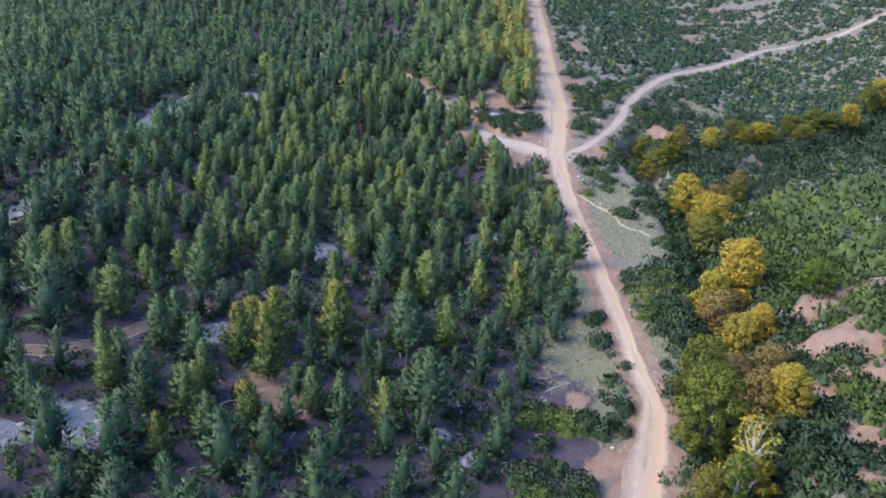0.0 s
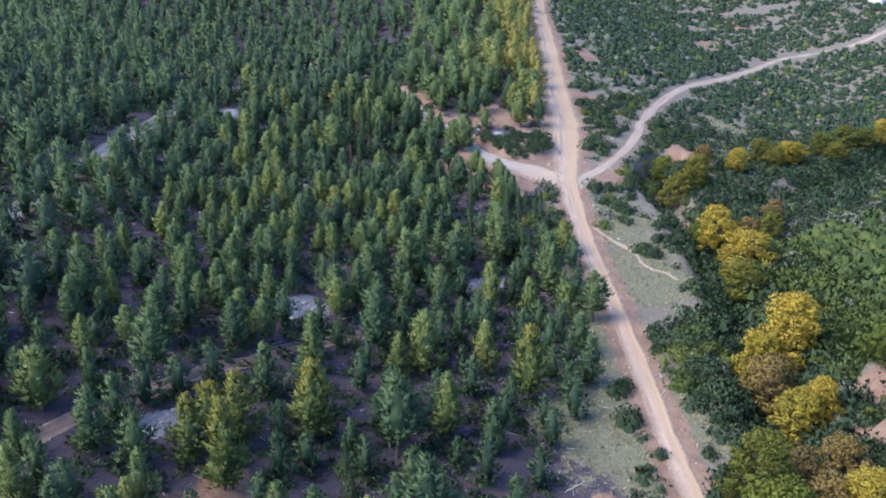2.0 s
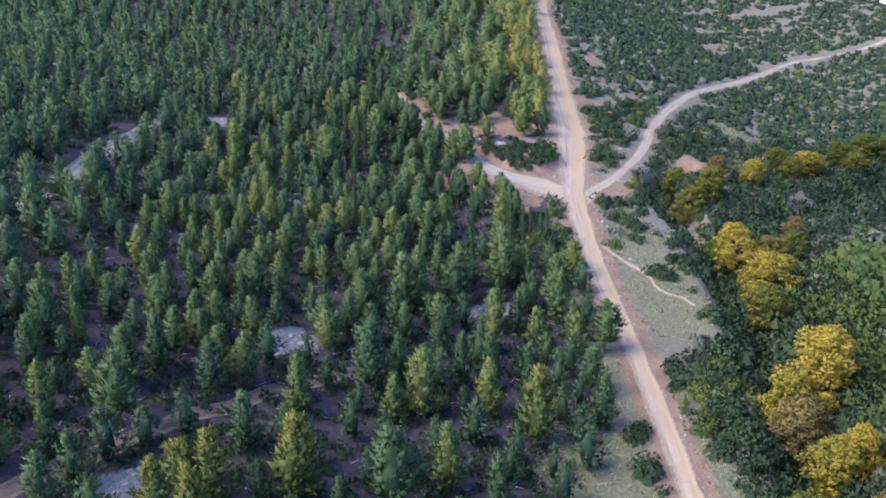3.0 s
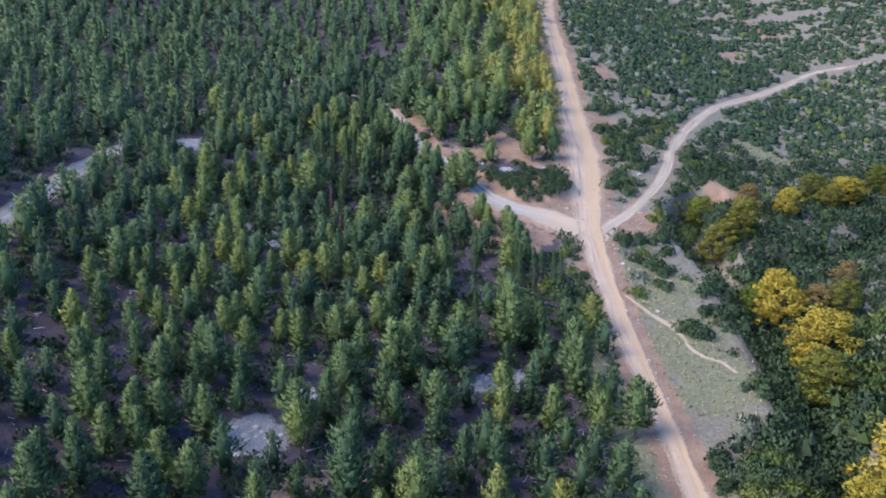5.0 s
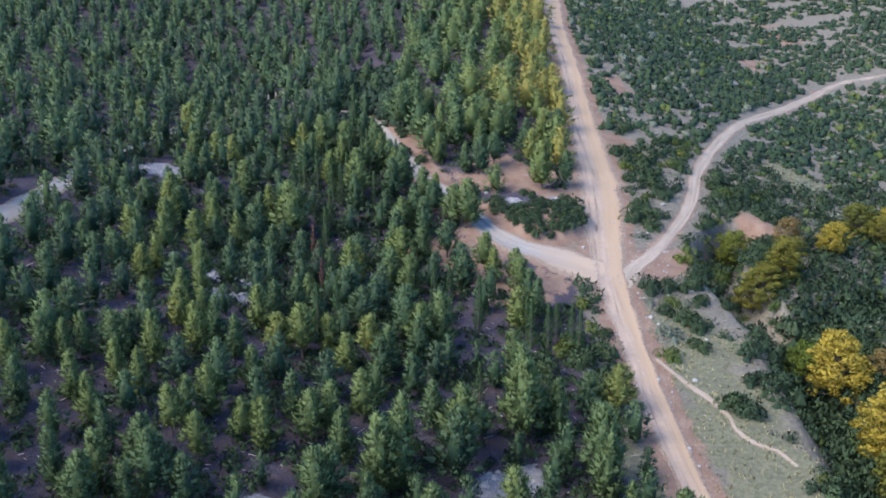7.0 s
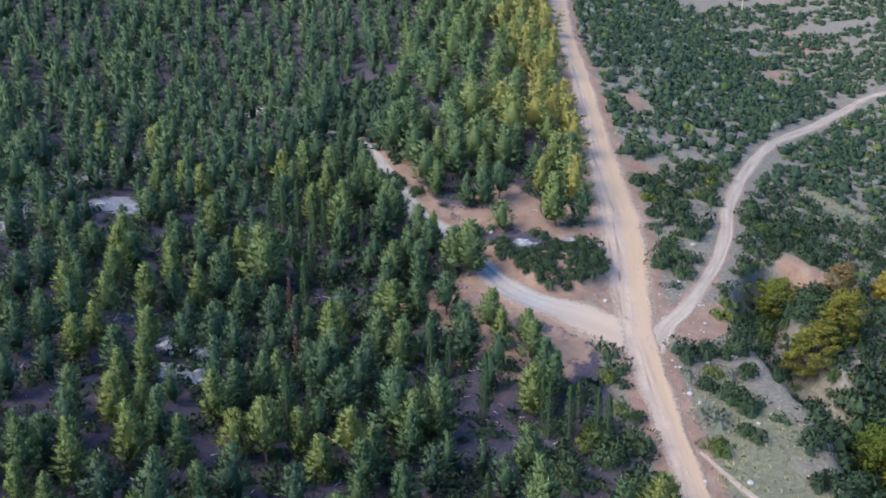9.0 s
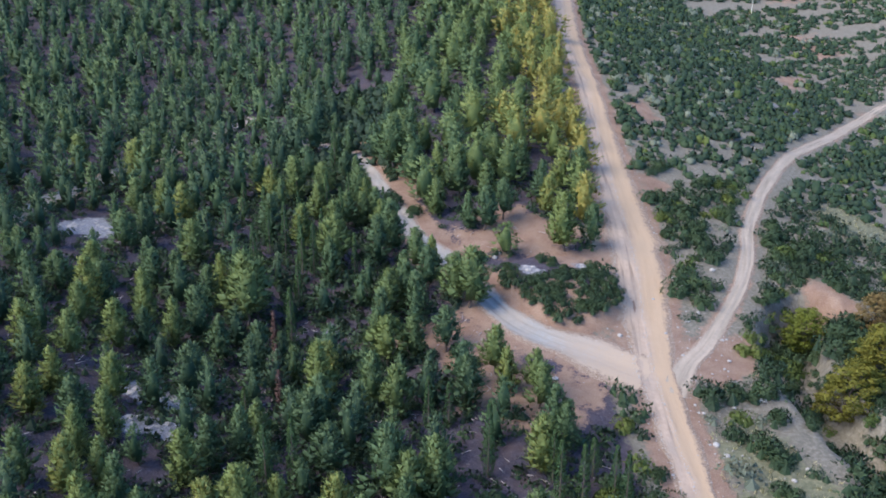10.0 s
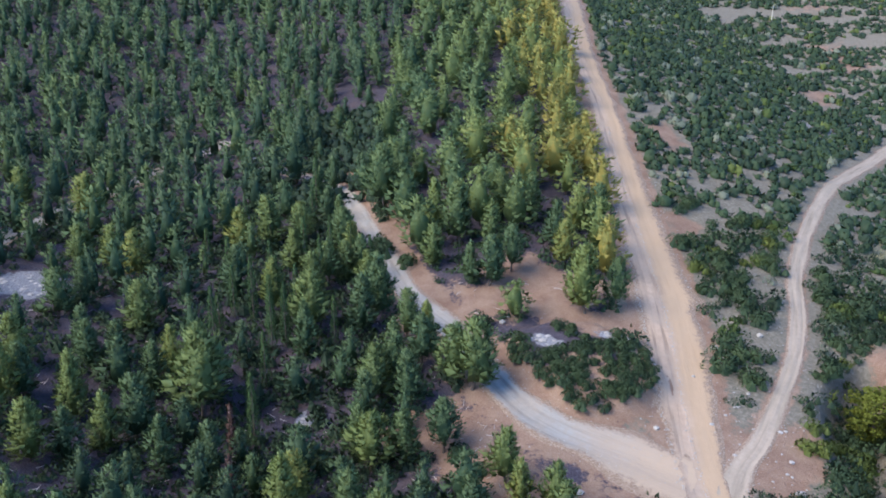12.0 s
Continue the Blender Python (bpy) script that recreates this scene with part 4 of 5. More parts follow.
rng = np.random.RandomState(7)
plots = Plots()
single = []  # x, y, width, height
for (x, y, h) in SUNLIT_PINES + PINES_BY_THE_TRAIL + PINES_BY_THE_SLABS + PINES_OF_THE_SLOPE + PINES_OF_THE_TERRACE + PINES_OF_THE_HOLLOW + PINES_BY_THE_SIDE_ROAD + PINES_OF_THE_BANK + PINES_OF_THE_RIDGE:
    single.append((x, y, h / 9.0 * rng.uniform(0.98, 1.35) * (1.16 if y > 150 else 1.0), 1.08 * h / 9.2))
    plots.put(x, y)
for (x, y, h) in CYPRESSES:
    plots.put(x, y)
for (x, y) in ((-5.2, 208), (-2.6, 203.6), (-0.4, 200.4), (-7.2, 213), (-9.4, 219), (-11.6, 225.5), (2.6, 196.6), (-9.8, 214.5), (-13.5, 231), (-15.5, 238), (-14.2, 242.5)):
    single.append((x, y, rng.uniform(0.55, 0.75), rng.uniform(0.52, 0.68)))
    plots.put(x, y)
pines = []
n = 26000
xs, ys, keep = rng.uniform(-165, 34, n), rng.uniform(10, 430, n), rng.uniform(0, 1, n)
ok = free_of_roads(xs, ys, np.where(ys > 208, 0.25, 1.4)) & (xs < wood_edge(ys))
rocky = np.zeros(n)
for s in ROCKS:
    rocky = np.maximum(rocky, spot(xs, ys, *s))
ok &= rocky < 0.45
ok &= spot(xs, ys, 14.2, 200.5, 9, 7) < 0.4
ok &= spot(xs, ys, 11, 213, 8.5, 5.5) < 0.45
ok &= ~((away("left", xs, ys) < 4.3) & (ys > 188) & (ys < 238))
ok &= spot(xs, ys, 3, 187, 5, 6) < 0.5
ok &= ~((xs > 8) & (ys > 154) & (ys < 180))
# keep to the cone of land that lies below the flight
ok &= np.abs(xs) < 16 + 0.5 * ys
for x, y, k in zip(xs[ok], ys[ok], keep[ok]):
    ridge = x > -9 + 0.02 * (y - 215) and y > 205
    seen = 72 < y < 222 and -36 - 0.1 * (y - 72) < x and not ridge
    gap = 4.2 if ridge else (3.3 if seen else 3.7)
    hollow = 188 < y < 285 and abs(x + 15.5 - 0.05 * (y - 215)) < 5.0
    if hollow:
        gap = 4.8
    if plots.fits(x, y, gap * (0.85 + 0.3 * k)):
        plots.put(x, y)
        h = rng.uniform(5.8, 8.4) if ridge else (rng.uniform(3.6, 6.0) if seen or hollow else rng.uniform(5.0, 8.0))
        if spot(x, y, 1, 197, 9, 13) > 0.2:
            h = min(h, 4.5)
        pines.append((x, y, h / 9.0 * rng.uniform(1.05, 1.45) * (1.35 if ridge else 1.05), h / 9.2))
print("pines", len(single), len(pines))
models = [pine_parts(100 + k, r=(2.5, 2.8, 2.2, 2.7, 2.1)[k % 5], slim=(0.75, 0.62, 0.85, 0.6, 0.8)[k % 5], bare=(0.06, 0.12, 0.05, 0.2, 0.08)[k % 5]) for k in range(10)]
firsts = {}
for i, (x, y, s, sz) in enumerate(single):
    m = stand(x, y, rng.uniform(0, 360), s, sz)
    sunlit = i < len(SUNLIT_PINES)
    key = (sunlit, i % (3 if sunlit else len(models)))
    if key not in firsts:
        firsts[key] = tree_thing("pine_tree", *models[key[1]], BARK, SUNLITPINE if sunlit else PINE, "young pine with golden-yellow shoot tips on the forest slope" if sunlit else "young green pine with upswept needles on the forest slope", "pine tree", group="pines of the forest")
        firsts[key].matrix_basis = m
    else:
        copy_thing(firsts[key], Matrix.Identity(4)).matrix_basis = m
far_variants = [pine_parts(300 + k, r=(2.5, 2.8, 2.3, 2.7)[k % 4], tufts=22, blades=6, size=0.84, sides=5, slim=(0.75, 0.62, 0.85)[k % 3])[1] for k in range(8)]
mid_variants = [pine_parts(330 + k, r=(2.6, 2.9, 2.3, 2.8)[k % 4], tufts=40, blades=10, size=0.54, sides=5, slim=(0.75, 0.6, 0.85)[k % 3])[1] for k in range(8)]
spots = []
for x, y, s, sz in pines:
    # sunlight on the ridge stand put into the needle tone, yellower towards the road
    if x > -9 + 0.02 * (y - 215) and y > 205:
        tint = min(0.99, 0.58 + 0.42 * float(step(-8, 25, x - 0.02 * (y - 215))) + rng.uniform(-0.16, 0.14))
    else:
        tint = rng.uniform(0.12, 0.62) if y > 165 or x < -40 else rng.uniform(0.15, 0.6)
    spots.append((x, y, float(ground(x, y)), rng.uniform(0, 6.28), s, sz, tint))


def close_by(q):
    return 54 < q[1] < 205 and abs(q[0]) < 52 or 200 < q[1] < 292 and -26 < q[0] < 30


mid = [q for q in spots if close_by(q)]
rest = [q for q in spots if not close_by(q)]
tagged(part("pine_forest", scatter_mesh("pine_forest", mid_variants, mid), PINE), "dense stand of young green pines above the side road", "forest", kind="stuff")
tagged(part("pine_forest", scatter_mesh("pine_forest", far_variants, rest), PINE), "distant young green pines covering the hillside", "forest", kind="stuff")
pieces = [tube([(x, y, z - 0.3), (x, y, z + 7.5 * sz)], [0.16 * s, 0.04], 5) for x, y, z, t, s, sz, q in spots]
tagged(part("pine_trunks", poly_mesh("pine_trunks", *join(pieces), True), BARK), "grey-brown trunks of the distant pines", "trunks", kind="stuff")

# slender cypresses and a few dead pines among them
cyp = cypress_parts(5)
first = tree_thing("cypress_tree", cyp[0], cyp[1], BARK, CYPRESS, "slender dark green cypress among the pines", "cypress tree", group="cypresses in the forest")
first.matrix_basis = stand(9, 150, 0, 0.7)
for (x, y, h) in CYPRESSES + [(-13, 159, 6.5), (-11, 160, 7.0), (-16, 201, 7.5), (-13, 204, 7.0), (-19, 207, 7.5)]:
    copy_thing(first, Matrix.Identity(4)).matrix_basis = stand(x, y, 40 * h, 0.8, h / 9)
for i in range(24):
    x, y = -15 + rng.normal(0, 5.5), 214 + rng.normal(0, 10)
    if free_of_roads(np.array([x]), np.array([y]), 0.6)[0]:
        s = rng.uniform(0.6, 0.85)
        copy_thing(first, Matrix.Identity(4)).matrix_basis = stand(x, y, 77 * i, s)
tr, cr = pine_parts(77, r=0.7, tufts=44, blades=10, size=0.30, slim=0.9)
first = tree_thing("dead_pine_tree", tr, cr, DEADWOOD, DEADNEEDLE, "dead reddish-brown pine with thin withered needles", "dead tree", group="dead pines")
first.matrix_basis = stand(-17, 186, 0, 0.6, 0.6)
for (x, y) in ((-14, 172), (-15.5, 179), (-5, 96)):
    copy_thing(first, Matrix.Identity(4)).matrix_basis = stand(x, y, 90, 0.6, 0.55)

# ---- trees of the ravine ----
# x, y, height, spread, colour
RAVINE_TREES = [(41.4, 117.7, 10, 1.23, "y"), (37.1, 115.6, 8.3, 0.91, "y"), (36.7, 110.2, 7.7, 0.93, "b"), (40, 104, 5.3, 0.61, "y"), (37.5, 103, 6.9, 0.83, "y"), (28.3, 89.1, 8.2, 0.92, "m"), (26.2, 79.5, 9.6, 0.98, "g"), (33.2, 93.1, 7.2, 0.77, "b"), (37.4, 92.8, 6.3, 0.77, "b"), (36.6, 85.2, 6.6, 0.82, "y"), (34.7, 87.6, 7.2, 0.89, "b"), (24.1, 70.3, 4.7, 0.53, "m"), (47.8, 108.1, 4.6, 0.69, "g")]
RAVINE_TREES += [(44.9, 158.4, 7.9, 1.1, "y"), (44.8, 145.9, 7.7, 1.08, "y"), (43.4, 138.8, 7, 0.91, "m"), (55, 163.1, 4.7, 0.57, "b"), (52.3, 196.5, 5.1, 0.64, "b"), (43.4, 183, 6.9, 0.9, "m"), (48, 185.9, 6.1, 0.79, "m"), (58.6, 196.1, 4.9, 0.72, "y"), (68, 206.6, 4.9, 0.78, "m"), (73.5, 207, 4.9, 0.95, "y"), (44.8, 197.8, 5.7, 0.84, "g"), (45.2, 167, 7.9, 0.88, "g"), (49.3, 157.7, 3.6, 0.55, "b")]
# the row up the far arm of the ravine
RAVINE_TREES += [(69, 202.7, 4.5, 0.64, "m"), (74.5, 207.8, 4.4, 0.87, "m"), (83.7, 216.7, 5.1, 0.8, "m"), (92.3, 222.8, 6, 1.0, "m"), (104.2, 230.8, 6.2, 0.95, "y"), (115.2, 244.5, 7.6, 1.0, "m"), (121, 249.1, 8.4, 1.05, "y"), (51.9, 156.6, 4.7, 0.63, "m"), (85.4, 212.1, 3.8, 0.86, "m"), (97.4, 224.9, 5, 0.91, "m")]
LEAVES = {"g": (GREENLEAF, "green-leaved plane tree in the ravine"), "y": (YELLOWLEAF, "plane tree in golden-yellow autumn leaf"), "b": (BROWNLEAF, "plane tree with thin brown autumn leaves"), "m": (MIXLEAF, "yellow-green plane tree on the ravine's edge")}
made_first = {}
for i, (x, y, h, s, c) in enumerate(RAVINE_TREES):
    key = (c, i % 3)
    if key not in made_first:
        tr, li, cr = broadleaf_parts(500 + 7 * i, clumps=84, leaves=120 if c != "b" else 90, size=0.25)
        made_first[key] = tree_thing("plane_tree", tr, cr, BARK, LEAVES[c][0], LEAVES[c][1], "tree", li, "trees along the ravine")
        made_first[key].matrix_basis = stand(x, y, 50 * i, 1.1 * s, h / 10)
    else:
        copy_thing(made_first[key], Matrix.Identity(4)).matrix_basis = stand(x, y, 50 * i, 1.1 * s, h / 10)
tr, li, cr = broadleaf_parts(901, h=10, r=2.2, clumps=56, leaves=90, size=0.28, trunk_r=0.17, sparse=True, low=0.2)
poplar = tree_thing("poplar_tree", tr, cr, PALEBARK, YELLOWLEAF, "yellowing poplar with bare white upper branches", "poplar tree", li)
poplar.matrix_basis = stand(29.7, 75.2, 30, 1.4, 1.05)
tr, li, cr = broadleaf_parts(902, h=9, r=2.0, clumps=56, leaves=100, size=0.28, trunk_r=0.15, low=0.15)
poplar = tree_thing("poplar_tree", tr, cr, PALEBARK, GREENLEAF, "yellow-green poplar beside the dirt road", "poplar tree", li)
poplar.matrix_basis = stand(26.6, 70.5, 30, 0.8)

# ---- shrubs ----
near_bush = [bush_parts(40 + k, r=(1.3, 1.1, 1.5)[k % 3], h=(1.5, 1.2, 1.7)[k % 3], leaves=950, size=0.19) for k in range(6)]
mid_bush = [bush_parts(60 + k, r=1.3, h=1.35, leaves=108, size=0.32, lobes=5) for k in range(8)]
far_bush = [dome_parts(80 + k, domes=2, sprigs=22, size=0.5) for k in range(8)]
low_bush = [bush_parts(90 + k, r=1.3, h=1.3, leaves=84, size=0.38, lobes=4) for k in range(8)]
shrub_first = {}


def shrub(x, y, s, mat, label, k, sz=None):
    key = (mat.name, k % 6)
    if key not in shrub_first:
        ob = part("shrub", blade_mesh("shrub", *near_bush[k % 6]), mat)
        tagged(ob, label, "shrub", "shrubs of the hillside")
        ob.matrix_basis = stand(x, y, 61 * k, s, sz)
        shrub_first[key] = ob
        return ob
    ob = copy_thing(shrub_first[key], Matrix.Identity(4))
    ob.matrix_basis = stand(x, y, 61 * k, s, sz)
    return ob


bush_plots = Plots(2.0)
count = 0
# evergreen bushes crowded on the mound between the roads, bare stone in two gaps
for i in range(900):
    a, q = rng.uniform(0, 6.283), math.sqrt(rng.uniform(0, 1))
    x, y = 15.0 + 7.3 * q * math.cos(a), 197.7 + 6.1 * q * math.sin(a)
    if spot(x, y, 11.6, 201.0, 2.0, 1.5) > 0.12 or spot(x, y, 18.6, 202.5, 2.8, 1.0) > 0.1 or spot(x, y, 16.4, 196.5, 0.5, 3.0, -15) > 0.1:
        continue
    if x > 22.0 or away("left", x, y) < 3.2 or not bush_plots.fits(x, y, 0.95):
        continue
    bush_plots.put(x, y)
    shrub(x, y, rng.uniform(0.5, 0.72), OAK, "dense dark evergreen oak bush", count)
    count += 1
for (x, y, s) in ((29, 173, 0.9), (31, 172, 1.2), (31, 165, 1.1), (27.2, 163, 0.9), (35, 158, 0.9), (31, 153, 1.4), (33, 151, 1.2), (13, 74, 1.3), (11, 77, 1.2), (9.5, 72, 1.4), (12, 70, 1.5), (10, 81, 1.3), (14, 71.5, 1.0), (8, 75, 1.5), (16.3, 84.5, 1.7), (22.2, 99, 0.6), (19.5, 84, 0.7), (15, 86, 1.5), (10, 85, 1.3), (12, 86.5, 1.2), (10.8, 88, 1.4), (13.6, 85.4, 1.6), (20.4, 88.6, 1.0), (12.4, 68, 1.5), (15, 67, 1.2), (18.4, 86, 0.9), (20, 89.5, 0.8), (30, 123, 1.5), (27.5, 125, 1.3), (32, 119, 1.6), (28.5, 112, 1.3), (28.2, 108, 1.2), (33, 124, 1.5), (29, 119, 1.4), (31.5, 115, 1.5), (26.6, 121, 1.0), (34, 113, 1.3), (30.5, 110.5, 1.1), (32, 180, 1.0), (31, 181.5, 0.8), (32, 170, 1.2), (33.8, 176, 1.2), (34.8, 181, 1.3), (36, 185, 1.3), (35, 189, 1.1), (30.2, 176.5, 0.8), (12, 158, 1.6), (14.5, 162, 1.4), (17, 160, 1.5), (18.5, 156, 1.5), (16, 165, 1.2), (19, 163, 1.2), (18, 152, 1.4), (20, 166.5, 0.9), (5.8, 205.5, 0.9), (2.6, 186, 0.7), (4, 183.5, 0.8), (3.6, 180.5, 0.9), (-6, 222, 1.5), (-3, 218, 1.2), (30.6, 201, 1.3), (32.4, 199, 1.2), (33, 203, 1.3), (31.5, 205, 1.2)):
    shrub(x, y, s, OAK if rng.uniform() < 0.75 else MAQUIS, "rounded dark green shrub on pale ground", count)
    bush_plots.put(x, y)
    count += 1
# scrub between the two upper roads and on the slope beyond the ravine
n = 60000
xs, ys = rng.uniform(18, 190, n + 26000), np.concatenate([rng.uniform(30, 440, n), rng.uniform(60, 215, 26000)])
xs[n:] = 44 + (xs[n:] - 18) * 0.5
dirt, grass, rock, wood = covers(xs, ys)
ok = free_of_roads(xs, ys, 1.3) & (dirt < 0.42) & ((grass < 0.65) | (xs > 46) & (ys < 150 + 0.55 * (xs - 50))) & (xs > wood_edge(ys) + 3) & (away("ravine", xs, ys) > 2.0)
ok &= xs < 20 + 0.5 * ys
patchy = np.array([noise.noise(Vector((x * 0.11, y * 0.11, 3.7))) for x, y in zip(xs, ys)])
far_oak, far_maquis, far_grey = [], [], []
for x, y, p, rk in zip(xs[ok], ys[ok], patchy[ok], rock[ok]):
    slope = x > 44 and y < 152 + 0.55 * (x - 50)
    thin = p < (-0.7 if slope else -0.15) or rk > 0.5
    if thin and rng.uniform() < 0.6:
        continue
    if clearing(x, y) and rng.uniform() < (0.86 if y > 163 else 0.97 if clearing(x + 3.5, y) else 0.6):
        continue
    if x > 82 and y > 318 and rng.uniform() < 0.4:
        continue
    size = rng.uniform(0.45, 1.25) if slope else rng.uniform(0.38, 1.1)
    gap = (0.8 if slope else 1.2 if y < 250 else 1.0) * (0.35 + size) * rng.uniform(0.8, 1.3)
    if not bush_plots.fits(x, y, gap):
        continue
    bush_plots.put(x, y)
    s = size * (1.45 if slope else 1.3)
    if count < 300 and 96 < y < 240 and x < 52 and not slope:
        shrub(x, y, s, OAK if rng.uniform() < 0.7 else MAQUIS, "rounded dark green shrub of the scrubland", count)
        count += 1
        continue
    row = (x, y, float(ground(x, y)), rng.uniform(0, 6.28), s, s * rng.uniform(0.7, 1.2), rng.uniform(0, 0.8))
    u = rng.uniform()
    if u < 0.06:
        far_grey.append(row)
    elif u < (0.14 if not slope else 0.93):
        far_maquis.append(row)
    else:
        far_oak.append(row)
# undergrowth below the pines
n = 9000
xs, ys = rng.uniform(-70, 20, n), rng.uniform(50, 235, n)
ok = free_of_roads(xs, ys, 0.4) & (xs < wood_edge(ys) + np.where(ys < 130, -0.5, 5)) & (covers(xs, ys)[1] < 0.4) & (covers(xs, ys)[0] < 0.5)
rocky = np.zeros(n)
for s in ROCKS:
    rocky = np.maximum(rocky, spot(xs, ys, *s))
ok &= (rocky < 0.4) & (spot(xs, ys, 3, 187, 7, 7) < 0.3)
under = []
for x, y in zip(xs[ok], ys[ok]):
    if bush_plots.fits(x, y, 1.5 if y < 115 else 1.75):
        bush_plots.put(x, y)
        s = rng.uniform(0.5, 1.2)
        under.append((x, y, float(ground(x, y)), rng.uniform(0, 6.28), s, s * 0.8, rng.uniform(0, 1)))
for i in range(700):
    x, y = -10 + rng.normal(0, 8), 173 + rng.normal(0, 13)
    if bush_plots.fits(x, y, 1.25) and x < 3:
        bush_plots.put(x, y)
        s = rng.uniform(0.5, 1.2)
        under.append((x, y, float(ground(x, y)), rng.uniform(0, 6.28), s, s, rng.uniform(0, 0.5)))
# dark bushes added in the hollow to stand in for its shade
for i in range(2200):
    x, y = -15 + rng.normal(0, 5), rng.uniform(188, 275)
    if bush_plots.fits(x, y, 1.4) and free_of_roads(np.array([x]), np.array([y]), 0.5)[0] and x < -6:
        bush_plots.put(x, y)
        s = rng.uniform(0.8, 1.5)
        under.append((x, y, float(ground(x, y)), rng.uniform(0, 6.28), s, s, rng.uniform(0, 0.4)))
# riverbank growth along the ravine
for p in LINES["ravine"][10:]:
    for q in range(7):
        x, y = p[0] + rng.normal(0.6, 3.6), p[1] + rng.normal(0, 1.5)
        if free_of_roads(np.array([x]), np.array([y]), 0.8)[0] and x > 26 and (not clearing(x, y) or not clearing(x + 2.5, y) and rng.uniform() < 0.35):
            s = rng.uniform(0.9, 1.7)
            far_oak.append((x, y, float(ground(x, y)), rng.uniform(0, 6.28), s, s, rng.uniform(0, 1)))
print("shrubs", count, len(far_oak), len(far_maquis), len(far_grey), len(under))
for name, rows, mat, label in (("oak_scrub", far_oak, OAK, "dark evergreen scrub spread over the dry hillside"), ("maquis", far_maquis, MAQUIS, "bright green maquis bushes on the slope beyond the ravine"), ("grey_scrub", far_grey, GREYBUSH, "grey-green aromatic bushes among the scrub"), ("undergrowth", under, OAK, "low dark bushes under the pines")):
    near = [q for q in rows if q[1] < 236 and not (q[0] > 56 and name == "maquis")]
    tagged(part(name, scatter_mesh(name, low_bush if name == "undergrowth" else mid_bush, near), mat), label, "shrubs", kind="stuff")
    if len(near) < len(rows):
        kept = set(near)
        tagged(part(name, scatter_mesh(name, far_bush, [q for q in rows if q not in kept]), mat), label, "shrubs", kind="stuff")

# ---- grass ----
n = 16000
xs, ys = rng.uniform(8, 72, n), rng.uniform(72, 242, n)
grass = covers(xs, ys)[1]
ok = (grass > 0.35) & ((xs < 44) | (ys > 150)) & free_of_roads(xs, ys, 0.0)
xs, ys = xs[ok], ys[ok]
m = len(xs)
base = np.column_stack([xs, ys, ground(xs, ys)])
vs, gs, os_ = [], [], []
for k in range(3):
    ln = rng.uniform(0.18, 0.5, m)
    v, g, o = blades_at(base + np.column_stack([rng.normal(0, 0.12, (m, 2)), np.zeros(m)]), np.column_stack([rng.normal(0, 0.5, (m, 2)), np.ones(m)]), ln, ln * 0.3, rng, np.column_stack([rng.normal(0, 0.3, (m, 2)), np.ones(m)]))
    vs.append(v)
    gs.append(g)
    os_.append(o)
tagged(part("grass", blade_mesh("grass", np.concatenate(vs), np.concatenate(gs), np.concatenate(os_)), DRYGRASS), "dry pale green grass on the clearing beside the road", "grass", kind="stuff")

# ---- stones ----


def stone_mesh(seed):
    rs = np.random.RandomState(seed)
    bm = bmesh.new()
    bmesh.ops.create_icosphere(bm, subdivisions=1, radius=1.0)
    for v in bm.verts:
        v.co *= rs.uniform(0.72, 1.15)
        v.co.z *= 0.6
    me = bpy.data.meshes.new("stone")
    bm.to_mesh(me)
    bm.free()
    return me


stone_models = [stone_mesh(k) for k in range(8)]
for me in stone_models:
    me.materials.append(STONE)
made = 0
BOULDERS = ((31.6, 183, 0.55), (33.6, 180, 0.6), (26.6, 172, 0.45), (27.2, 170.5, 0.35), (12.4, 181, 0.5), (30.0, 204.5, 0.5), (30.6, 202.5, 0.5), (17.5, 81.5, 0.3), (19.0, 88.6, 0.3), (36, 208, 0.5), (18.6, 195.3, 0.35), (41, 216, 0.4), (24.5, 158, 0.3), (28.6, 158, 0.4), (7.6, 206, 0.4), (8.2, 207, 0.3))
for i in range(1400):
    if i < len(BOULDERS):
        x, y, s = BOULDERS[i]
    else:
        if made >= 230:
            break
        if rng.uniform() < 0.6:
            y = rng.uniform(92, 250)
            w = float(main_width(y)) / 2
            c = float(np.interp(y, LINES["main"][:, 1], LINES["main"][:, 0]))
            x = c + (1 if rng.uniform() < 0.65 else -1) * (w + abs(rng.normal(0.2, 1.1)))
        else:
            x, y = 30 + rng.normal(0, 2.6), 182 + rng.normal(0, 10)
        s = min(0.34, 0.07 + rng.exponential(0.07))
        if away("right", np.array([x]), np.array([y]))[0] < 0.9:
            continue
    ob = new("stone", stone_models[i % 8])
    ob.matrix_basis = stand(x, y, rng.uniform(0, 360), s, s * rng.uniform(0.8, 1.3), -0.1 * s)
    tagged(ob, "pale limestone boulder by the track" if i < len(BOULDERS) else "small pale limestone rock beside the road", "stone", "stones along the road")
    made += 1
# small rubble along the roads
n = 9000
xs, ys = rng.uniform(2, 48, n), rng.uniform(90, 262, n)
d = np.minimum(np.minimum(away("main", xs, ys) - main_width(ys) / 2, away("right", xs, ys) - 1.2), away("left", xs, ys) - 1.6)
ok = (d > -0.5) & (rng.uniform(0, 1, n) < np.exp(-np.maximum(d, 0) / 1.6))
octa_v = np.array([(1, 0, 0), (0, 1, 0), (-1, 0, 0), (0, -1, 0), (0, 0, 0.8), (0, 0, -0.5)], float)
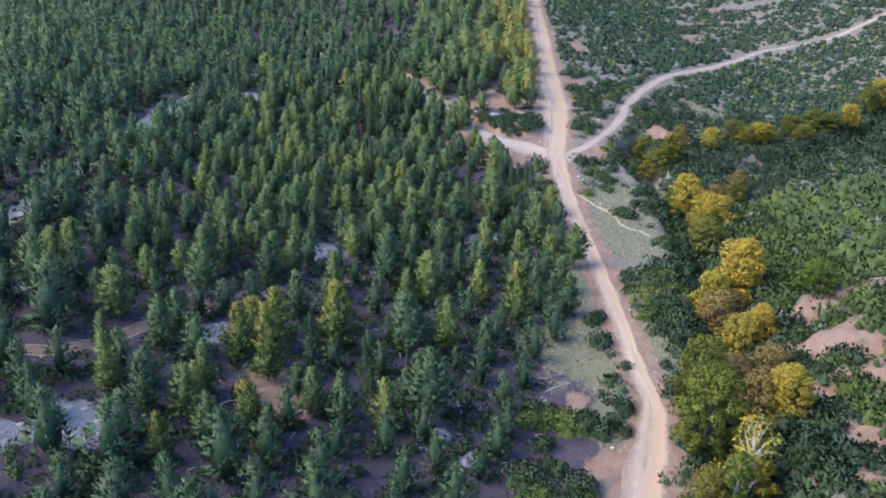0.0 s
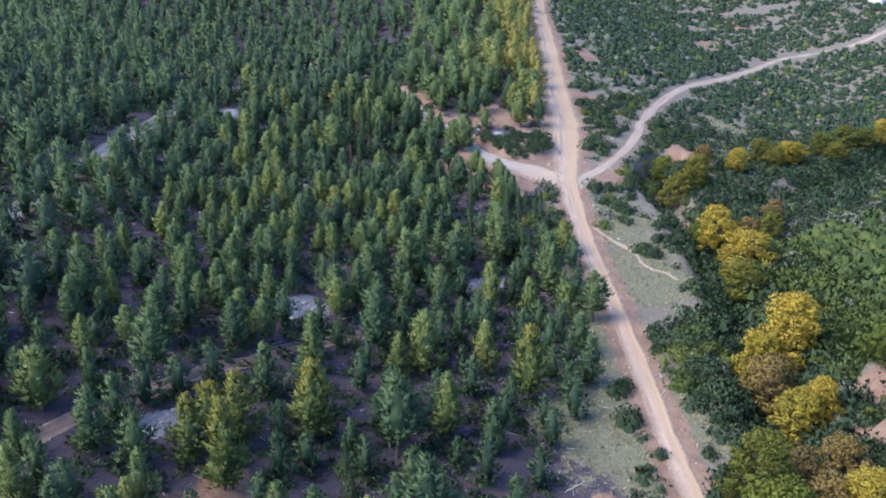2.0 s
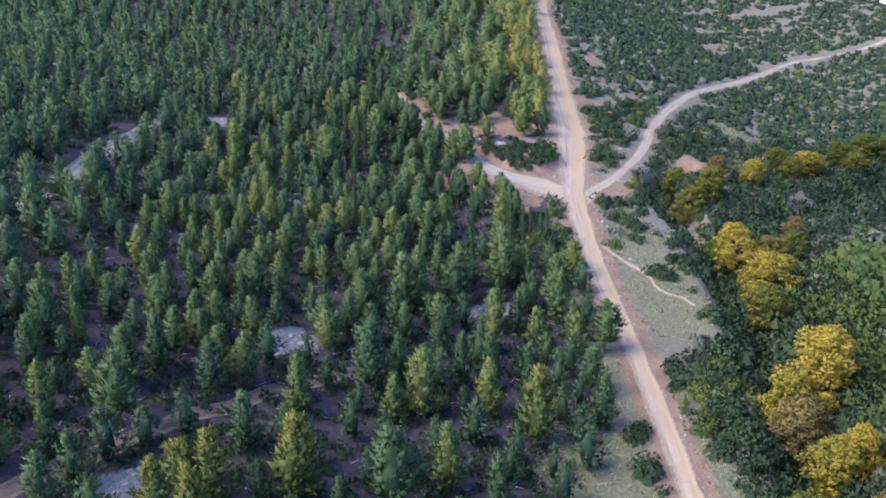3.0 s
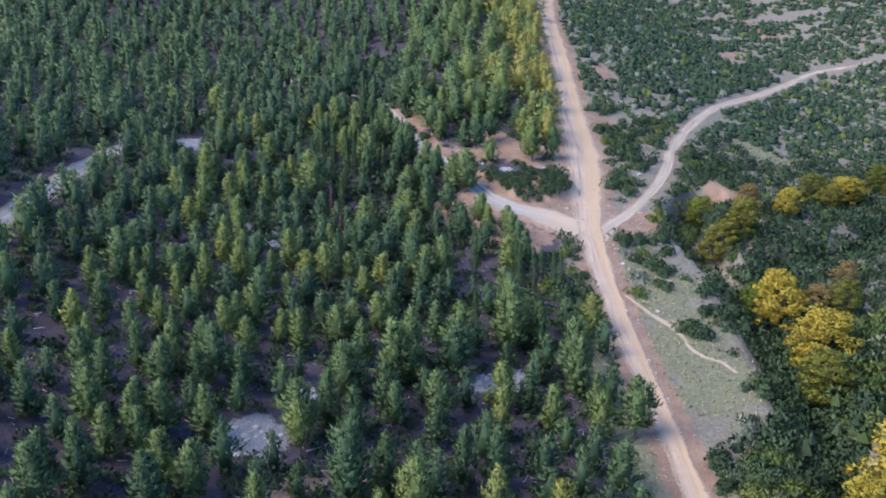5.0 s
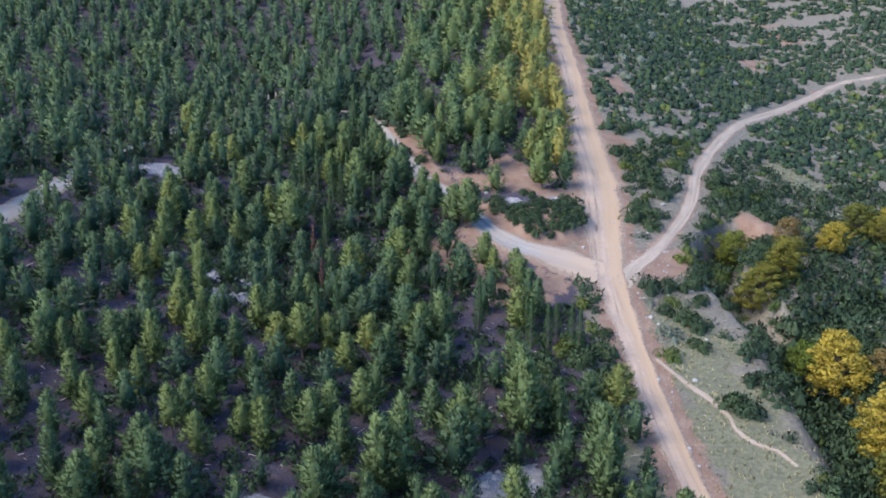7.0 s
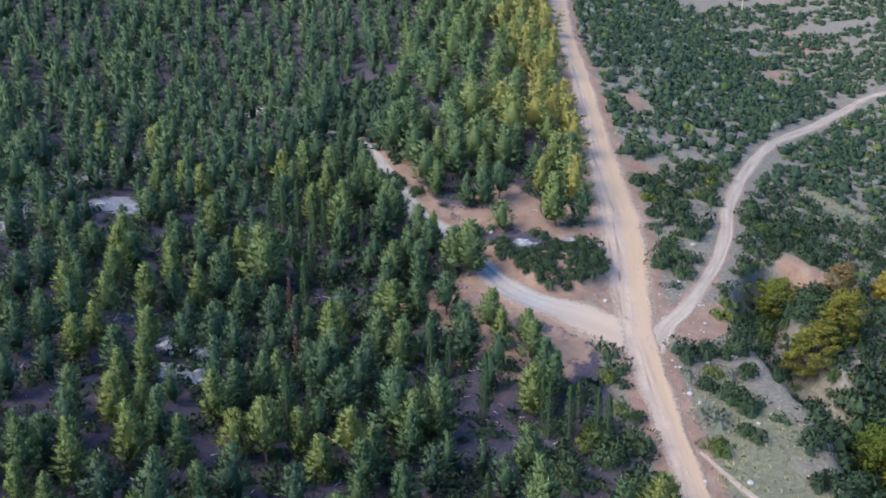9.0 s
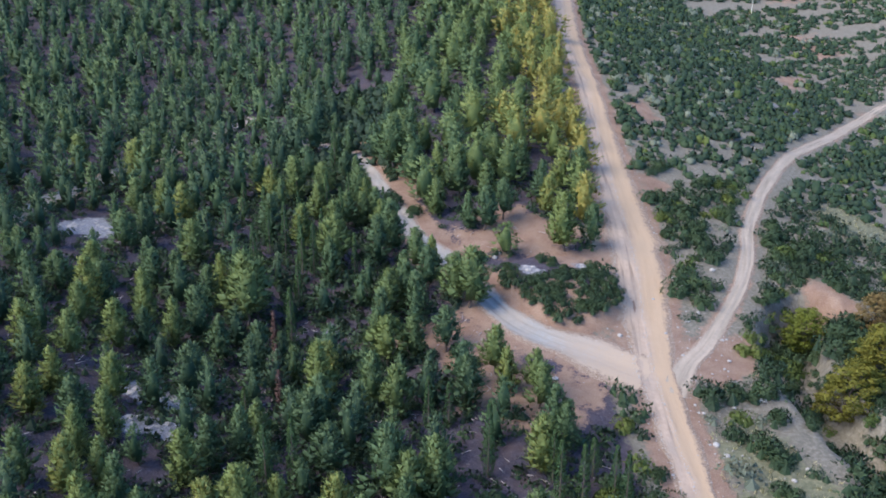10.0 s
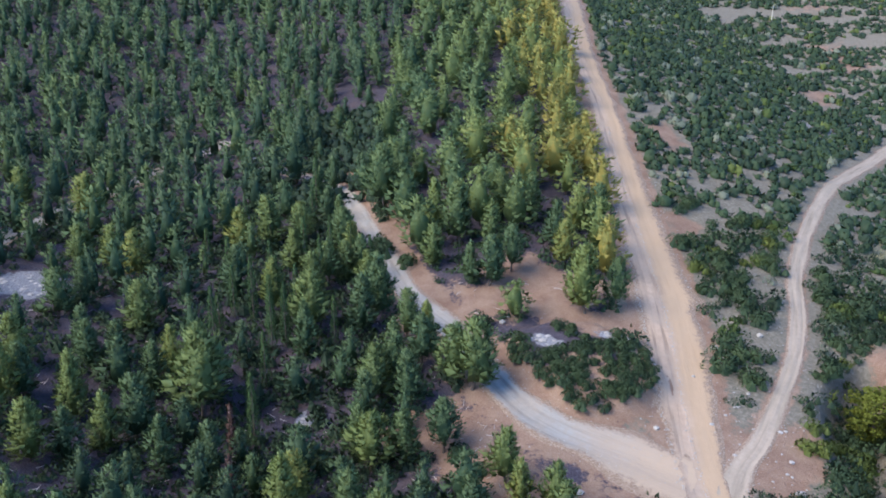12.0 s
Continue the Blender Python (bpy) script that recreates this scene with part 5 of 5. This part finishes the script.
octa_f = np.array([(0, 1, 4), (1, 2, 4), (2, 3, 4), (3, 0, 4), (1, 0, 5), (2, 1, 5), (3, 2, 5), (0, 3, 5)])
wy = rng.uniform(150, 262, 1500)
wx = np.interp(wy, LINES["main"][:, 1], LINES["main"][:, 0]) + main_width(wy) / 2 * np.where(rng.uniform(0, 1, 1500) < 0.5, -0.12, -0.93) + rng.normal(0, 0.13, 1500)
xs, ys = np.concatenate([xs[ok], wx]), np.concatenate([ys[ok], wy])
pieces = [(octa_v * rng.uniform(0.03, 0.10) * rng.uniform(0.7, 1.3, (6, 1)) + np.array([x, y, z + 0.1]), octa_f) for x, y, z in zip(xs, ys, ground(xs, ys))]
tagged(part("rubble", poly_mesh("rubble", *join(pieces)), STONE), "pale stone rubble scattered along the road edges", "rubble", kind="stuff")
# slabs of limestone showing in the forest
for (cx, cy, rx, ry, turn) in ROCKS:
    for k in range(int(6 + rx * ry * 1.2)):
        a, q = rng.uniform(0, 6.283), math.sqrt(rng.uniform(0, 1))
        x, y = cx + rx * q * math.cos(a) * 0.9, cy + ry * q * math.sin(a) * 0.9
        s = rng.uniform(0.18, 0.55)
        ob = new("rock", stone_models[(k + made) % 8])
        ob.matrix_basis = stand(x, y, rng.uniform(0, 360), s, s * 0.45)
        tagged(ob, "flat grey limestone slab on the forest floor", "rock", "rocks of the forest floor")

# ---- fallen branches ----


def dead_branch(x, y, turn, length):
    rs = np.random.RandomState(int(abs(x * 13 + y * 7)))
    pts = [(0, 0, 0.05), (length * 0.35, rs.normal(0, 0.15), 0.18), (length * 0.7, rs.normal(0, 0.25), 0.12), (length, rs.normal(0, 0.3), 0.2)]
    pieces = [tube(pts, [0.075, 0.06, 0.045, 0.02], 6)]
    for k in range(5):
        t = 0.3 + 0.14 * k
        b = np.array([length * t, 0, 0.14])
        pieces.append(tube([b, b + np.array([0.4, (-1) ** k * rs.uniform(0.4, 0.9), rs.uniform(0.05, 0.4)])], [0.03, 0.01], 4))
    ob = part("dead_branch", poly_mesh("dead_branch", *join(pieces), True), DEADWOOD)
    tagged(ob, "fallen bare grey branch on the forest floor", "branch", "fallen branches")
    ob.matrix_basis = stand(x, y, turn, 1.0)
    return ob


for (x, y, turn, length) in ((-11.5, 92, 150, 4), (-7, 85, 250, 4), (-3, 82, 280, 4.5), (-9.5, 80, 100, 3), (-19, 73, 95, 4), (-17.5, 75, 80, 3), (-14, 186, 20, 3.5), (-8, 182, 10, 4), (-5, 172, 60, 4), (-22, 79, 30, 3), (2, 86, 100, 3), (12, 93, 35, 3.5), (-12, 120, 20, 3), (6, 100, 80, 3), (-3, 96, 60, 3.5)):
    dead_branch(x, y, turn, length)

n = 2400
xs, ys, ways, sizes = rng.uniform(-46, 19, n), rng.uniform(68, 215, n), rng.uniform(0, 6.283, n), rng.uniform(0.3, 1.2, n)
ok = free_of_roads(xs, ys, 0.3) & (xs < wood_edge(ys) + 2)
xs, ys, ways, sizes = xs[ok], ys[ok], ways[ok], sizes[ok]
zs = ground(xs, ys)
pieces = [tube([(x, y, z + 0.04), (x + q * math.cos(a), y + q * math.sin(a), z + 0.04 + 0.12 * q)], [0.045, 0.015], 3) for x, y, z, a, q in zip(xs, ys, zs, ways, sizes)]
tagged(part("twigs", poly_mesh("twigs", *join(pieces)), DEADWOOD), "bare grey twigs strewn over the pine litter", "twigs", kind="stuff")

# ---- far things ----


def box(bm, sx, sy, sz, m=None):
    got = bmesh.ops.create_cube(bm, size=1.0)["verts"]
    for v in got:
        v.co = Vector((v.co.x * sx, v.co.y * sy, v.co.z * sz))
        if m is not None:
            v.co = m @ v.co
    return got


def mesh_of(name, bm):
    me = bpy.data.meshes.new(name)
    bm.to_mesh(me)
    bm.free()
    return me


def house(x, y, turn, sx, sy, sz, roof_mat, label):
    ob = new("house")
    bm = bmesh.new()
    box(bm, sx, sy, sz + 1.0, Matrix.Translation((0, 0, sz / 2 - 0.5)))
    wall = part("wall", mesh_of("wall", bm), PLASTER, ob)
    bm = bmesh.new()
    v = [bm.verts.new(p) for p in ((-sx / 2 - 0.4, -sy / 2 - 0.4, sz), (sx / 2 + 0.4, -sy / 2 - 0.4, sz), (sx / 2 + 0.4, sy / 2 + 0.4, sz), (-sx / 2 - 0.4, sy / 2 + 0.4, sz), (-sx / 2 - 0.4, 0, sz + sy * 0.25), (sx / 2 + 0.4, 0, sz + sy * 0.25))]
    for f in ((0, 1, 5, 4), (2, 3, 4, 5), (0, 4, 3), (1, 2, 5), (3, 2, 1, 0)):
        bm.faces.new([v[i] for i in f])
    part("roof", mesh_of("roof", bm), roof_mat, ob)
    for k in (-1, 1):
        bm = bmesh.new()
        box(bm, 1.1, 0.12, 1.2, Matrix.Translation((k * sx * 0.25, -sy / 2 - 0.01, sz * 0.55)))
        part("window", mesh_of("window", bm), DARKGLASS, ob)
    bm = bmesh.new()
    box(bm, 0.95, 0.12, 2.05, Matrix.Translation((0, -sy / 2 - 0.01, 1.02)))
    part("door", mesh_of("door", bm), BARK, ob)
    tagged(ob, label, "house")
    ob.matrix_basis = stand(x, y, turn, 1.0)
    return ob


house(163, 366, 25, 9, 6, 3.0, ROOFTILE, "small white house with a red tiled roof at the far field")
house(174, 370, 10, 8, 5, 3.0, SHEET, "low white shed with a blue metal roof")
ob = new("utility_pole")
part("pole", poly_mesh("pole", *tube([(0, 0, -0.5), (0, 0, 2.5), (0, 0, 5)], [0.16, 0.14, 0.11], 8), True), PALEBARK, ob)
bm = bmesh.new()
box(bm, 1.6, 0.12, 0.12, Matrix.Translation((0, 0, 4.6)))
part("crossarm", mesh_of("crossarm", bm), DEADWOOD, ob)
tagged(ob, "pale utility pole standing on the dry slope", "utility pole")
ob.matrix_basis = stand(98, 390, 20, 1.0)
